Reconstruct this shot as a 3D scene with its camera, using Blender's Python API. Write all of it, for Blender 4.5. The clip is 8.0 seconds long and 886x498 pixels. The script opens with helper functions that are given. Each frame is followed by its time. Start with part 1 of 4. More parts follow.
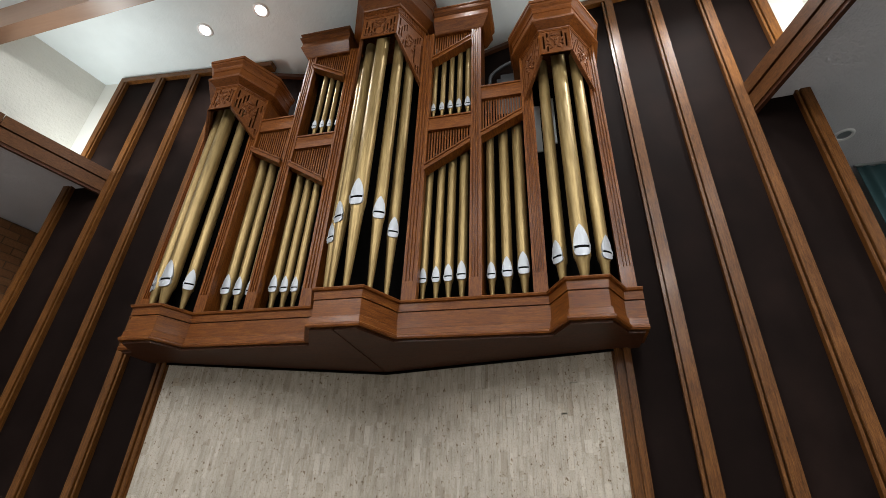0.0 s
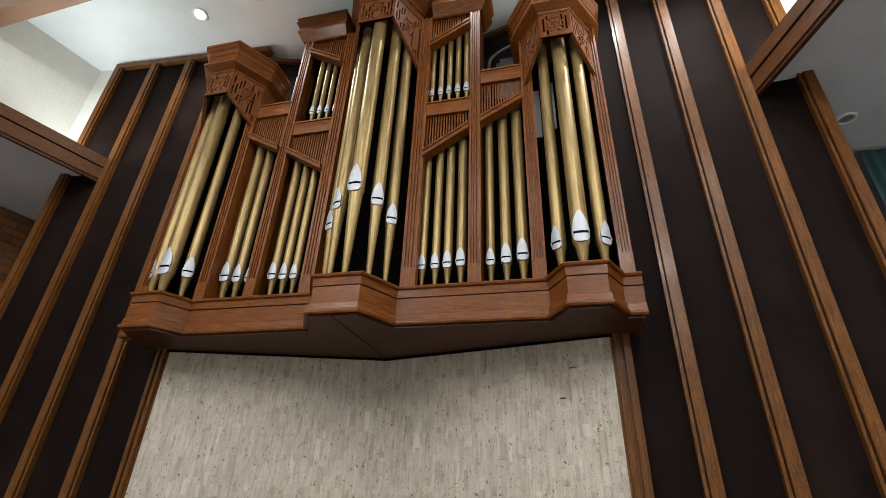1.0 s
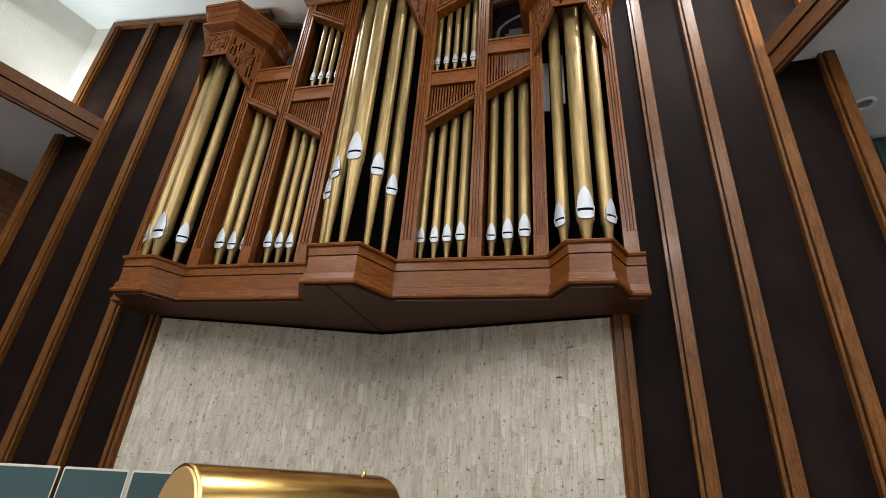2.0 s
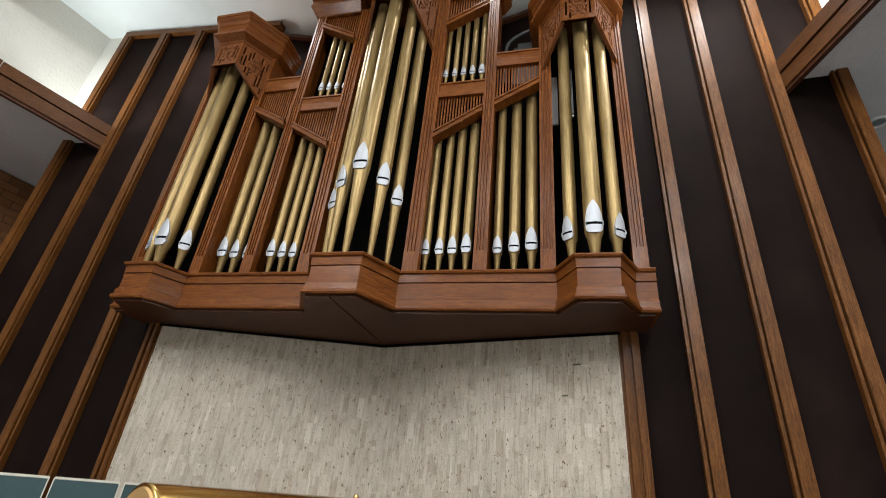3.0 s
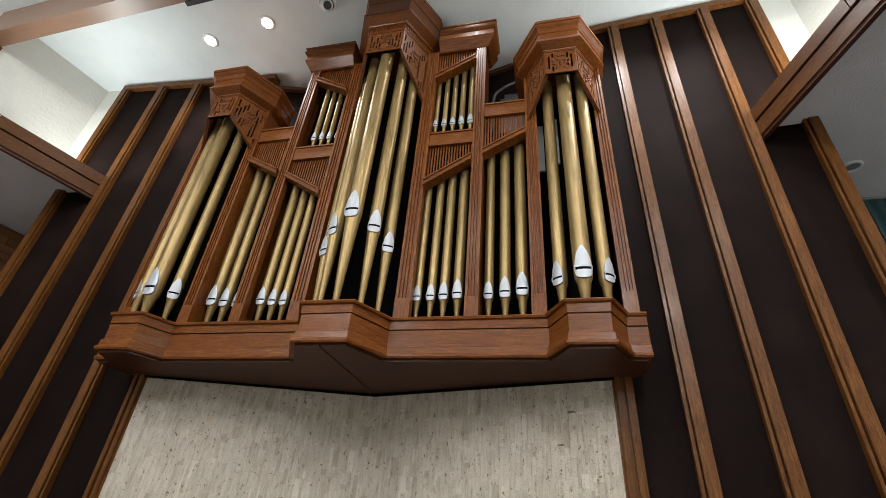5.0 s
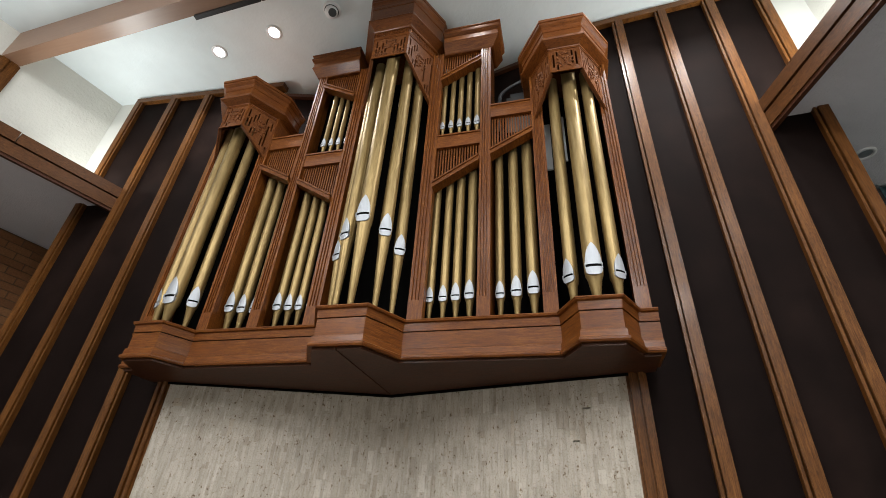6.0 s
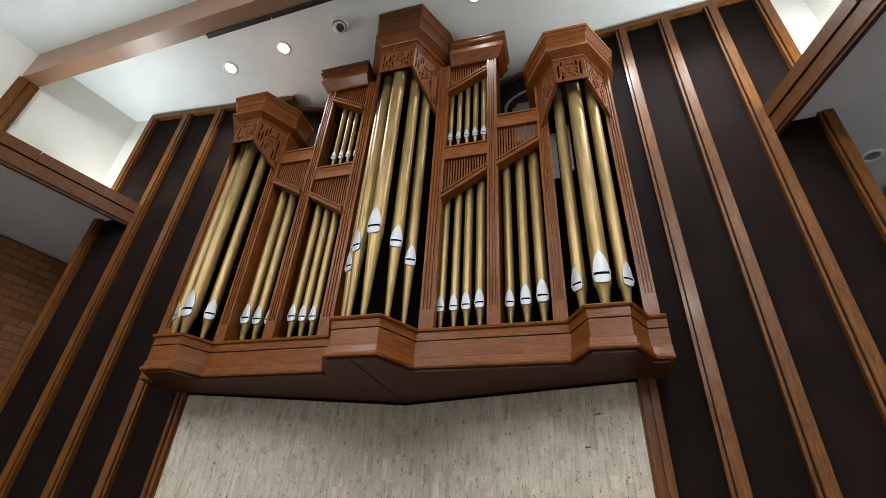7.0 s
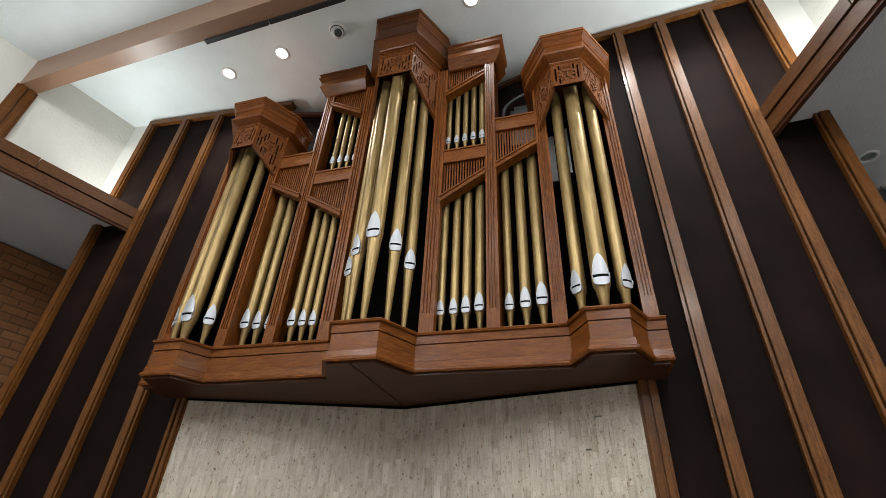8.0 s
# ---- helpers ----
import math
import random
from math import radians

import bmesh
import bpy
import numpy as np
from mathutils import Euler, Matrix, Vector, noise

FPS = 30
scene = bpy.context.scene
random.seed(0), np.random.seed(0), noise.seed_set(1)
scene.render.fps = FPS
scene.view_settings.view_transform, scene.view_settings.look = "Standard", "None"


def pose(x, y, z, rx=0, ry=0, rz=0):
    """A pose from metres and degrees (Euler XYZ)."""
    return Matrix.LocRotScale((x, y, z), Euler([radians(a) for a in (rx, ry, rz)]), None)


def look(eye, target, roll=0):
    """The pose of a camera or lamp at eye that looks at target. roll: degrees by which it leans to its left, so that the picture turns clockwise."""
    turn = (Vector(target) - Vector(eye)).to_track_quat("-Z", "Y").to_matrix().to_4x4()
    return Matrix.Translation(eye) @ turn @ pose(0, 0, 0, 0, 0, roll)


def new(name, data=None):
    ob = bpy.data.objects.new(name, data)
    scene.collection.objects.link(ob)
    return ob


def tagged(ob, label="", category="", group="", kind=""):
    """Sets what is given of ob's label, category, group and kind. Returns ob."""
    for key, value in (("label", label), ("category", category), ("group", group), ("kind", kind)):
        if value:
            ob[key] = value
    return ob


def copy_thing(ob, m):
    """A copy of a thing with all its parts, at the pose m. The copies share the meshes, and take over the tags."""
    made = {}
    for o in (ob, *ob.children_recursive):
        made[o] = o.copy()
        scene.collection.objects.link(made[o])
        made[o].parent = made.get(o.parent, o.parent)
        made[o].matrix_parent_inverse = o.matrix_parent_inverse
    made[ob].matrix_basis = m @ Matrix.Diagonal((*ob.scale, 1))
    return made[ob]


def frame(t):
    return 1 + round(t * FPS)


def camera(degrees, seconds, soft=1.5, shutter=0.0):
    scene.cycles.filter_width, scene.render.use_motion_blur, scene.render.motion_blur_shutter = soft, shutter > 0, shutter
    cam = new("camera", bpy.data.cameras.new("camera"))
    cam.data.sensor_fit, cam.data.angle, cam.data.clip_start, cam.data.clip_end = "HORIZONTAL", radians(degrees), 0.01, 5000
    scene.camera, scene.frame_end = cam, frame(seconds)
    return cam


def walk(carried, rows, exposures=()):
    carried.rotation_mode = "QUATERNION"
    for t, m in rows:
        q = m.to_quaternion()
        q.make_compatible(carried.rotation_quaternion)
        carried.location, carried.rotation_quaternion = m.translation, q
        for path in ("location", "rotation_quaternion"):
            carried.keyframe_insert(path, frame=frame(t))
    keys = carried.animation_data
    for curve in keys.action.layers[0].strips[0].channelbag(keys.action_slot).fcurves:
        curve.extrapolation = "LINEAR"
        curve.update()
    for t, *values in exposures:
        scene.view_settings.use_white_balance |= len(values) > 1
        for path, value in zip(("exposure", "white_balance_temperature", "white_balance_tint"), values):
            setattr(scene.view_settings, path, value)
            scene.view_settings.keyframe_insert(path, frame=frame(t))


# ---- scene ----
cam = camera(87.0, 8.0, soft=0.75, shutter=0.4)
PATH = [
    (0, pose(1.553, -3.256, 1.587, 119.378, -2.136, 13.094)),
    (0.5, pose(1.551, -3.255, 1.587, 118.884, -1.916, 13.164)),
    (1, pose(1.560, -3.240, 1.582, 117.850, -1.968, 13.191)),
    (1.5, pose(1.551, -3.191, 1.580, 116.447, -2.905, 12.663)),
    (1.7, pose(1.547, -3.170, 1.577, 115.470, -3.223, 12.436)),
    (2.8, pose(1.527, -3.086, 1.580, 116.15, -4.85, 12.400)),
    (3, pose(1.524, -3.078, 1.584, 117.267, -5.035, 12.299)),
    (3.5, pose(1.530, -3.085, 1.601, 119.597, -4.818, 12.150)),
    (4, pose(1.534, -3.095, 1.608, 121.264, -4.490, 11.820)),
    (4.5, pose(1.535, -3.095, 1.608, 122.251, -4.283, 11.577)),
    (4.7, pose(1.536, -3.097, 1.608, 122.500, -4.150, 11.530)),
    (5.8, pose(1.556, -3.140, 1.604, 122.050, -3.190, 13.550)),
    (6, pose(1.558, -3.155, 1.603, 122.108, -3.196, 14.021)),
    (6.5, pose(1.565, -3.217, 1.605, 122.316, -3.055, 14.927)),
    (7, pose(1.566, -3.244, 1.602, 122.571, -2.894, 15.390)),
    (7.5, pose(1.564, -3.252, 1.601, 122.846, -2.663, 15.584)),
    (8, pose(1.565, -3.253, 1.600, 122.952, -2.466, 15.506)),
]
EXPOSURES = [(0.0, 0.22), (1.0, 0.29), (1.7, 0.40), (3.0, 0.42), (4.5, 0.36), (6.5, 0.34), (8.0, 0.29)]
walk(cam, PATH, EXPOSURES)

# ---- world and light ----
world = bpy.data.worlds.new("world")
scene.world = world
world.use_nodes = True
world.node_tree.nodes["Background"].inputs[0].default_value = (0.80, 0.88, 1.0, 1)
world.node_tree.nodes["Background"].inputs[1].default_value = 0.02

CEIL = 6.93
DOWNLIGHTS = [(-2.54, -0.21, 16), (-1.66, -0.31, 16), (0.87, -0.40, 3), (2.45, -0.50, 22), (3.30, -0.55, 22)]
FILL_GLOBES = [(-3.0, -6.2), (3.0, -6.2), (-3.0, -10.5), (3.0, -10.5)]
NAVE_FILL = [(-3.2, -4.6), (0.4, -4.8), (3.6, -4.6), (-4.0, -8.2), (0.0, -8.4), (4.0, -8.2), (-4.0, -12.2), (0.0, -12.4), (4.0, -12.2)]


def lamp(name, kind, power, colour, m, size=0.2, size_y=None, spread=None):
    data = bpy.data.lights.new(name, kind)
    data.energy, data.color = power, colour
    if kind == "POINT":
        data.shadow_soft_size = size
    if kind == "AREA":
        data.size = size
        data.shape = "DISK"
        if size_y:
            data.shape, data.size_y = "RECTANGLE", size_y
        if spread:
            data.spread = radians(spread)
    ob = new(name, data)
    ob.matrix_world = m
    return ob


for x, y, watts in DOWNLIGHTS:
    lamp("downlight_lamp", "AREA", watts, (0.97, 0.985, 1.0), pose(x, y, CEIL - 0.012), 0.14, None, 115)
# broad unseen fill lamps behind the camera, added to brighten organ and cork
for x, y in NAVE_FILL:
    lamp("nave_lamp", "AREA", 80 if y > -6 else 40, (0.97, 0.985, 1.0), pose(x, y, CEIL - 0.03), 2.2)
# unseen fill globes further back in the nave, added to wash the ceiling
for x, y in FILL_GLOBES:
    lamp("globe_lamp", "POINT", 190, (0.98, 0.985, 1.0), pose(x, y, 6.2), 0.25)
# unseen fill lamps in the side aisles, added to lift soffits and brick
lamp("aisle_lamp", "AREA", 74, (1.0, 0.93, 0.82), pose(-6.6, -1.6, 4.90), 0.2)
lamp("aisle_lamp", "AREA", 60, (1.0, 0.95, 0.88), pose(6.2, -1.8, 4.90), 0.2)
# fluorescent tubes that lie on the ledges over the side openings
lamp("ledge_lamp", "AREA", 25, (0.96, 1.0, 0.97), pose(-4.12, -0.45, 5.16, 180, 38, 17), 0.12, 1.5)
lamp("ledge_lamp", "AREA", 33, (0.96, 1.0, 0.97), pose(3.86, -0.45, 5.16, 180, -40, -17), 0.12, 1.5)


# ---- materials ----
def material(name, colour, rough=0.5, metal=0.0, spec=0.5):
    m = bpy.data.materials.new(name)
    m.use_nodes = True
    b = m.node_tree.nodes["Principled BSDF"]
    b.inputs["Base Color"].default_value = (*colour, 1)
    b.inputs["Roughness"].default_value = rough
    b.inputs["Metallic"].default_value = metal
    b.inputs["Specular IOR Level"].default_value = spec
    return m, m.node_tree.nodes, m.node_tree.links, b


def coords(n, l, scale, kind="Object"):
    tc, mp = n.new("ShaderNodeTexCoord"), n.new("ShaderNodeMapping")
    mp.inputs["Scale"].default_value = scale
    l.new(tc.outputs[kind], mp.inputs["Vector"])
    return mp.outputs["Vector"]


def noise_tex(n, l, vector, scale, detail=4.0, rough=0.55, distortion=0.0):
    t = n.new("ShaderNodeTexNoise")
    t.inputs["Scale"].default_value, t.inputs["Detail"].default_value = scale, detail
    t.inputs["Roughness"].default_value, t.inputs["Distortion"].default_value = rough, distortion
    l.new(vector, t.inputs["Vector"])
    return t.outputs["Fac"]


def ramp(n, l, fac, stops):
    r = n.new("ShaderNodeValToRGB")
    e = r.color_ramp.elements
    while len(e) < len(stops):
        e.new(0.5)
    for k, (p, c) in zip(e, stops):
        k.position, k.color = p, (*c, 1)
    l.new(fac, r.inputs["Fac"])
    return r.outputs["Color"]


def mix(n, l, kind, fac, a, b):
    m = n.new("ShaderNodeMix")
    m.data_type, m.blend_type = "RGBA", kind
    if isinstance(fac, float):
        m.inputs[0].default_value = fac
    else:
        l.new(fac, m.inputs[0])
    for sock, v in ((m.inputs[6], a), (m.inputs[7], b)):
        if isinstance(v, tuple):
            sock.default_value = (*v, 1)
        else:
            l.new(v, sock)
    return m.outputs[2]


def bump(n, l, b, height, strength, distance=0.01):
    k = n.new("ShaderNodeBump")
    k.inputs["Strength"].default_value, k.inputs["Distance"].default_value = strength, distance
    l.new(height, k.inputs["Height"])
    l.new(k.outputs["Normal"], b.inputs["Normal"])


def span(n, l, fac, lo, hi):
    r = n.new("ShaderNodeMapRange")
    r.inputs["To Min"].default_value, r.inputs["To Max"].default_value = lo, hi
    l.new(fac, r.inputs["Value"])
    return r.outputs["Result"]


def wood(name, dark, mid, light, stretch, rough=(0.32, 0.50), coat=0.08):
    """Varnished oak; stretch is small along the grain."""
    m, n, l, b = material(name, mid)
    v = coords(n, l, stretch)
    grain = noise_tex(n, l, v, 14, 6, 0.65, 0.6)
    pores = noise_tex(n, l, v, 75, 3, 0.6)
    wide = noise_tex(n, l, coords(n, l, (1.1, 1.1, 1.1)), 1.6, 3)
    info = n.new("ShaderNodeObjectInfo")
    base = ramp(n, l, grain, [(0.28, dark), (0.5, mid), (0.74, light)])
    # growth rings, cut as long thin lines
    rings = noise_tex(n, l, v, 2.6, 2, 0.4, 1.6)
    line = [(p + d, (0.42, 0.36, 0.30) if d == 0 else (1, 1, 1)) for p in (0.36, 0.45, 0.53, 0.62) for d in (-0.022, 0.0, 0.012)]
    base = mix(n, l, "MULTIPLY", 0.45, base, ramp(n, l, rings, line))
    base = mix(n, l, "MULTIPLY", 0.6, base, ramp(n, l, pores, [(0.36, (0.30, 0.22, 0.17)), (0.50, (1, 1, 1))]))
    base = mix(n, l, "MULTIPLY", 0.5, base, ramp(n, l, wide, [(0.3, (0.68, 0.64, 0.6)), (0.7, (1.15, 1.12, 1.1))]))
    base = mix(n, l, "MULTIPLY", 0.35, base, ramp(n, l, info.outputs["Random"], [(0.0, (0.72, 0.7, 0.68)), (1.0, (1.1, 1.08, 1.05))]))
    l.new(base, b.inputs["Base Color"])
    l.new(span(n, l, grain, *rough), b.inputs["Roughness"])
    b.inputs["Specular IOR Level"].default_value = 0.17
    b.inputs["Coat Weight"].default_value, b.inputs["Coat Roughness"].default_value = coat, 0.16
    bump(n, l, b, pores, 0.12, 0.002)
    return m


ORGAN_WOOD = ((0.080, 0.0210, 0.0038), (0.184, 0.0560, 0.0098), (0.305, 0.112, 0.0190))
BATTEN_WOOD = ((0.062, 0.0220, 0.0050), (0.138, 0.0530, 0.0125), (0.215, 0.090, 0.0230))
wood_up = wood("oak_upright", *ORGAN_WOOD, (6, 6, 0.55))
wood_across = wood("oak_across", *ORGAN_WOOD, (0.5, 0.5, 7))
wood_carved = wood("oak_carved", (0.11, 0.034, 0.009), (0.185, 0.062, 0.017), (0.26, 0.098, 0.032), (4, 4, 2), (0.4, 0.6), 0.1)
# darker copy of the oak, with the shade of undersides in its colour
wood_shaded = wood("oak_shaded", (0.045, 0.016, 0.007), (0.07, 0.025, 0.011), (0.09, 0.034, 0.016), (0.5, 3, 4), (0.4, 0.6), 0.05)
batten_across = wood("batten_oak_across", *BATTEN_WOOD, (0.5, 0.5, 7), (0.3, 0.5), 0.12)
wood_smooth = wood("oak_smooth", (0.130, 0.037, 0.0070), (0.184, 0.0560, 0.0105), (0.225, 0.076, 0.0160), (0.4, 0.4, 5), (0.28, 0.42), 0.22)
batten_wood = wood("batten_oak", *BATTEN_WOOD, (7, 7, 0.5), (0.3, 0.5), 0.10)
lintel_wood = wood("lintel_oak", (0.045, 0.017, 0.005), (0.095, 0.037, 0.011), (0.14, 0.056, 0.018), (6, 0.5, 6), (0.32, 0.5), 0.08)

# ceiling beam: painted or stained dull brown
beam_paint, n, l, b = material("beam_brown", (0.24, 0.135, 0.085), 0.33)
f = noise_tex(n, l, coords(n, l, (0.5, 5, 5)), 6, 5)
l.new(ramp(n, l, f, [(0.3, (0.225, 0.125, 0.078)), (0.7, (0.255, 0.146, 0.092))]), b.inputs["Base Color"])
bump(n, l, b, f, 0.08, 0.003)


def plaster(name, colour, scale, strength, distance, rough=0.85):
    m, n, l, b = material(name, colour, rough)
    v = coords(n, l, (1, 1, 1))
    lumps = noise_tex(n, l, v, scale, 3, 0.6)
    patches = noise_tex(n, l, v, 0.9, 4)
    tone = tuple(c * 0.84 for c in colour)
    l.new(ramp(n, l, patches, [(0.3, tone), (0.7, colour)]), b.inputs["Base Color"])
    bump(n, l, b, lumps, strength, distance)
    return m


ceiling_white = plaster("ceiling_plaster", (0.80, 0.87, 0.885), 26, 0.35, 0.010)
textured_white = plaster("textured_plaster", (0.70, 0.69, 0.63), 24, 0.6, 0.015)
margin_white = plaster("margin_plaster", (0.79, 0.79, 0.74), 30, 0.2, 0.006)
popcorn_grey = plaster("popcorn_ceiling", (0.70, 0.685, 0.72), 55, 0.9, 0.013)
nave_wall = plaster("nave_plaster", (0.68, 0.67, 0.64), 20, 0.3, 0.01)

# dark brown acoustic panel, a little mottled
panel_dark, n, l, b = material("panel_dark", (0.03, 0.024, 0.022), 0.6, 0.0, 0.03)
v = coords(n, l, (1, 1, 1))
f, g = noise_tex(n, l, v, 3.0, 5), noise_tex(n, l, v, 240, 2)
wear = noise_tex(n, l, coords(n, l, (1.0, 1.0, 0.6)), 1.1, 4, 0.6, 0.8)
tone = ramp(n, l, f, [(0.3, (0.0072, 0.0041, 0.0034)), (0.72, (0.0125, 0.0074, 0.0062))])
l.new(mix(n, l, "MULTIPLY", 0.8, tone, ramp(n, l, wear, [(0.32, (0.68, 0.66, 0.66)), (0.55, (1.0, 1.0, 1.0)), (0.72, (1.5, 1.42, 1.36))])), b.inputs["Base Color"])
l.new(span(n, l, f, 0.5, 0.75), b.inputs["Roughness"])
bump(n, l, b, g, 0.25, 0.002)

# near-black that puts deep shade into the colour of cavities and grooves
unlit_black, n, l, b = material("unlit_black", (0.0025, 0.0022, 0.002), 0.9, 0.0, 0.03)

# pipes: gold-painted zinc, polished tin mouths
gold, n, l, b = material("gold_pipe", (0.44, 0.33, 0.15), 0.42, 0.6)
v = coords(n, l, (1, 1, 0.25))
f, g = noise_tex(n, l, v, 9, 5), noise_tex(n, l, coords(n, l, (1, 1, 0.1)), 40, 3)
info = n.new("ShaderNodeObjectInfo")
tone = ramp(n, l, f, [(0.3, (0.240, 0.166, 0.066)), (0.7, (0.340, 0.240, 0.100))])
tone = mix(n, l, "MULTIPLY", 0.8, tone, ramp(n, l, g, [(0.34, (0.74, 0.70, 0.64)), (0.56, (1.06, 1.05, 1.04))]))
tone = mix(n, l, "MULTIPLY", 0.5, tone, ramp(n, l, info.outputs["Random"], [(0, (0.86, 0.84, 0.80)), (1, (1.08, 1.07, 1.05))]))
l.new(tone, b.inputs["Base Color"])
l.new(span(n, l, g, 0.32, 0.48), b.inputs["Roughness"])
bump(n, l, b, f, 0.03, 0.003)
tin, n, l, b = material("polished_tin", (0.41, 0.425, 0.45), 0.40, 0.35)
f = noise_tex(n, l, coords(n, l, (1, 1, 1)), 30, 3)
l.new(span(n, l, f, 0.40, 0.56), b.inputs["Roughness"])
slot_black, n, l, b = material("slot_black", (0.003, 0.003, 0.003), 0.8, 0.0, 0.05)

# cork chips
cork, n, l, b = material("cork_chip", (0.46, 0.42, 0.35), 0.85)
geo = n.new("ShaderNodeNewGeometry")
v = coords(n, l, (1, 1, 1))
base = ramp(n, l, geo.outputs["Random Per Island"], [(0.0, (0.40, 0.340, 0.27)), (0.10, (0.462, 0.408, 0.34)), (0.5, (0.495, 0.442, 0.372)), (0.88, (0.53, 0.476, 0.405)), (0.96, (0.595, 0.545, 0.475)), (1.0, (0.44, 0.365, 0.28))])
g = noise_tex(n, l, v, 110, 4, 0.7)
speck = noise_tex(n, l, coords(n, l, (1, 1, 0.7)), 46, 2.5, 0.6)
base = mix(n, l, "MULTIPLY", 0.75, base, ramp(n, l, g, [(0.30, (0.62, 0.57, 0.50)), (0.5, (1.04, 1.04, 1.04))]))
base = mix(n, l, "MULTIPLY", 0.9, base, ramp(n, l, speck, [(0.312, (0.30, 0.22, 0.15)), (0.340, (0.74, 0.67, 0.58)), (0.385, (1, 1, 1))]))
streak = noise_tex(n, l, coords(n, l, (1, 1, 0.16)), 38, 3, 0.6)
base = mix(n, l, "MULTIPLY", 0.55, base, ramp(n, l, streak, [(0.32, (0.66, 0.60, 0.52)), (0.5, (1.0, 0.99, 0.97)), (0.7, (1.10, 1.09, 1.06))]))
base = mix(n, l, "MULTIPLY", 0.4, base, ramp(n, l, noise_tex(n, l, v, 1.3, 3), [(0.3, (0.78, 0.78, 0.78)), (0.7, (1.08, 1.07, 1.05))]))
l.new(base, b.inputs["Base Color"])
bump(n, l, b, g, 0.5, 0.004)
cork_gap, n, l, b = material("cork_gap", (0.34, 0.305, 0.25), 0.9)

brick_clay, n, l, b = material("brick_clay", (0.36, 0.17, 0.075), 0.85)
info = n.new("ShaderNodeObjectInfo")
g = noise_tex(n, l, coords(n, l, (1, 1, 1)), 45, 5)
base = ramp(n, l, info.outputs["Random"], [(0, (0.21, 0.088, 0.032)), (0.5, (0.27, 0.115, 0.042)), (1, (0.31, 0.14, 0.055))])
l.new(mix(n, l, "MULTIPLY", 0.6, base, ramp(n, l, g, [(0.3, (0.6, 0.58, 0.55)), (0.7, (1.1, 1.1, 1.1))])), b.inputs["Base Color"])
bump(n, l, b, g, 0.5, 0.006)
mortar = plaster("mortar", (0.15, 0.08, 0.038), 60, 0.4, 0.004)

lamp_glow, n, l, b = material("lamp_glow", (1, 1, 1), 0.5)
b.inputs["Emission Color"].default_value = (1.0, 0.98, 0.93, 1)
b.inputs["Emission Strength"].default_value = 25.0
white_metal, n, l, b = material("white_metal", (0.82, 0.82, 0.82), 0.4)
grey_metal, n, l, b = material("grey_metal", (0.42, 0.43, 0.44), 0.35, 0.7)
black_metal, n, l, b = material("black_metal", (0.012, 0.012, 0.013), 0.45)
hose_grey, n, l, b = material("hose_grey", (0.045, 0.047, 0.05), 0.55)
paper_white, n, l, b = material("white_card", (0.62, 0.62, 0.63), 0.8)
brass, n, l, b = material("brass", (0.78, 0.50, 0.16), 0.2, 1.0)
f = noise_tex(n, l, coords(n, l, (1, 1, 1)), 25, 4)
l.new(span(n, l, f, 0.12, 0.28), b.inputs["Roughness"])
brass_end, n, l, b = material("brass_end", (0.62, 0.40, 0.17), 0.45, 0.8)
teal_cloth, n, l, b = material("teal_cloth", (0.055, 0.115, 0.125), 0.7)
f = noise_tex(n, l, coords(n, l, (1, 1, 1)), 380, 2)
l.new(ramp(n, l, f, [(0.3, (0.024, 0.052, 0.056)), (0.7, (0.038, 0.076, 0.080))]), b.inputs["Base Color"])
bump(n, l, b, f, 0.3, 0.001)
page_white, n, l, b = material("page_edge", (0.60, 0.57, 0.48), 0.8)
curtain_teal, n, l, b = material("curtain_teal", (0.07, 0.16, 0.175), 0.85)
carpet, n, l, b = material("carpet", (0.22, 0.21, 0.19), 0.95)
f = noise_tex(n, l, coords(n, l, (1, 1, 1)), 120, 3)
l.new(ramp(n, l, f, [(0.3, (0.19, 0.182, 0.168)), (0.7, (0.31, 0.297, 0.275))]), b.inputs["Base Color"])
bump(n, l, b, f, 0.5, 0.005)


# ---- mesh helpers ----
def empty(name, at=(0, 0, 0)):
    ob = new(name)
    ob.location = at
    return ob


def linked(name, bm, mat, parent=None, smooth=False):
    me = bpy.data.meshes.new(name)
    bmesh.ops.recalc_face_normals(bm, faces=bm.faces)
    if smooth:
        for fc in bm.faces:
            fc.smooth = True
    bm.to_mesh(me)
    bm.free()
    for k in (mat if isinstance(mat, (list, tuple)) else [mat]):
        me.materials.append(k)
    ob = new(name, me)
    if parent:
        ob.parent = parent
        ob.matrix_parent_inverse = Matrix.Translation(parent.location).inverted()
    return ob


def part(name, bm, mat, parent, label="", smooth=False):
    ob = linked(name, bm, mat, parent, smooth)
    return tagged(ob, label) if label else ob


def box(bm, x0, x1, y0, y1, z0, z1, bevel=0.0, m=None):
    made = bmesh.ops.create_cube(bm, size=1.0)["verts"]
    for v in made:
        v.co = Vector(((x0 + x1) / 2 + v.co.x * (x1 - x0), (y0 + y1) / 2 + v.co.y * (y1 - y0), (z0 + z1) / 2 + v.co.z * (z1 - z0)))
    if bevel:
        edges = {e for v in made for e in v.link_edges}
        out = bmesh.ops.bevel(bm, geom=list(edges), offset=bevel, segments=2, affect="EDGES")
        made = list({v for fc in out["faces"] for v in fc.verts} | {v for v in made if v.is_valid})
    if m:
        bmesh.ops.transform(bm, matrix=m, verts=made)
    return made


def boxed(x0, x1, y0, y1, z0, z1, bevel=0.004, m=None):
    bm = bmesh.new()
    box(bm, x0, x1, y0, y1, z0, z1, bevel, m)
    return bm


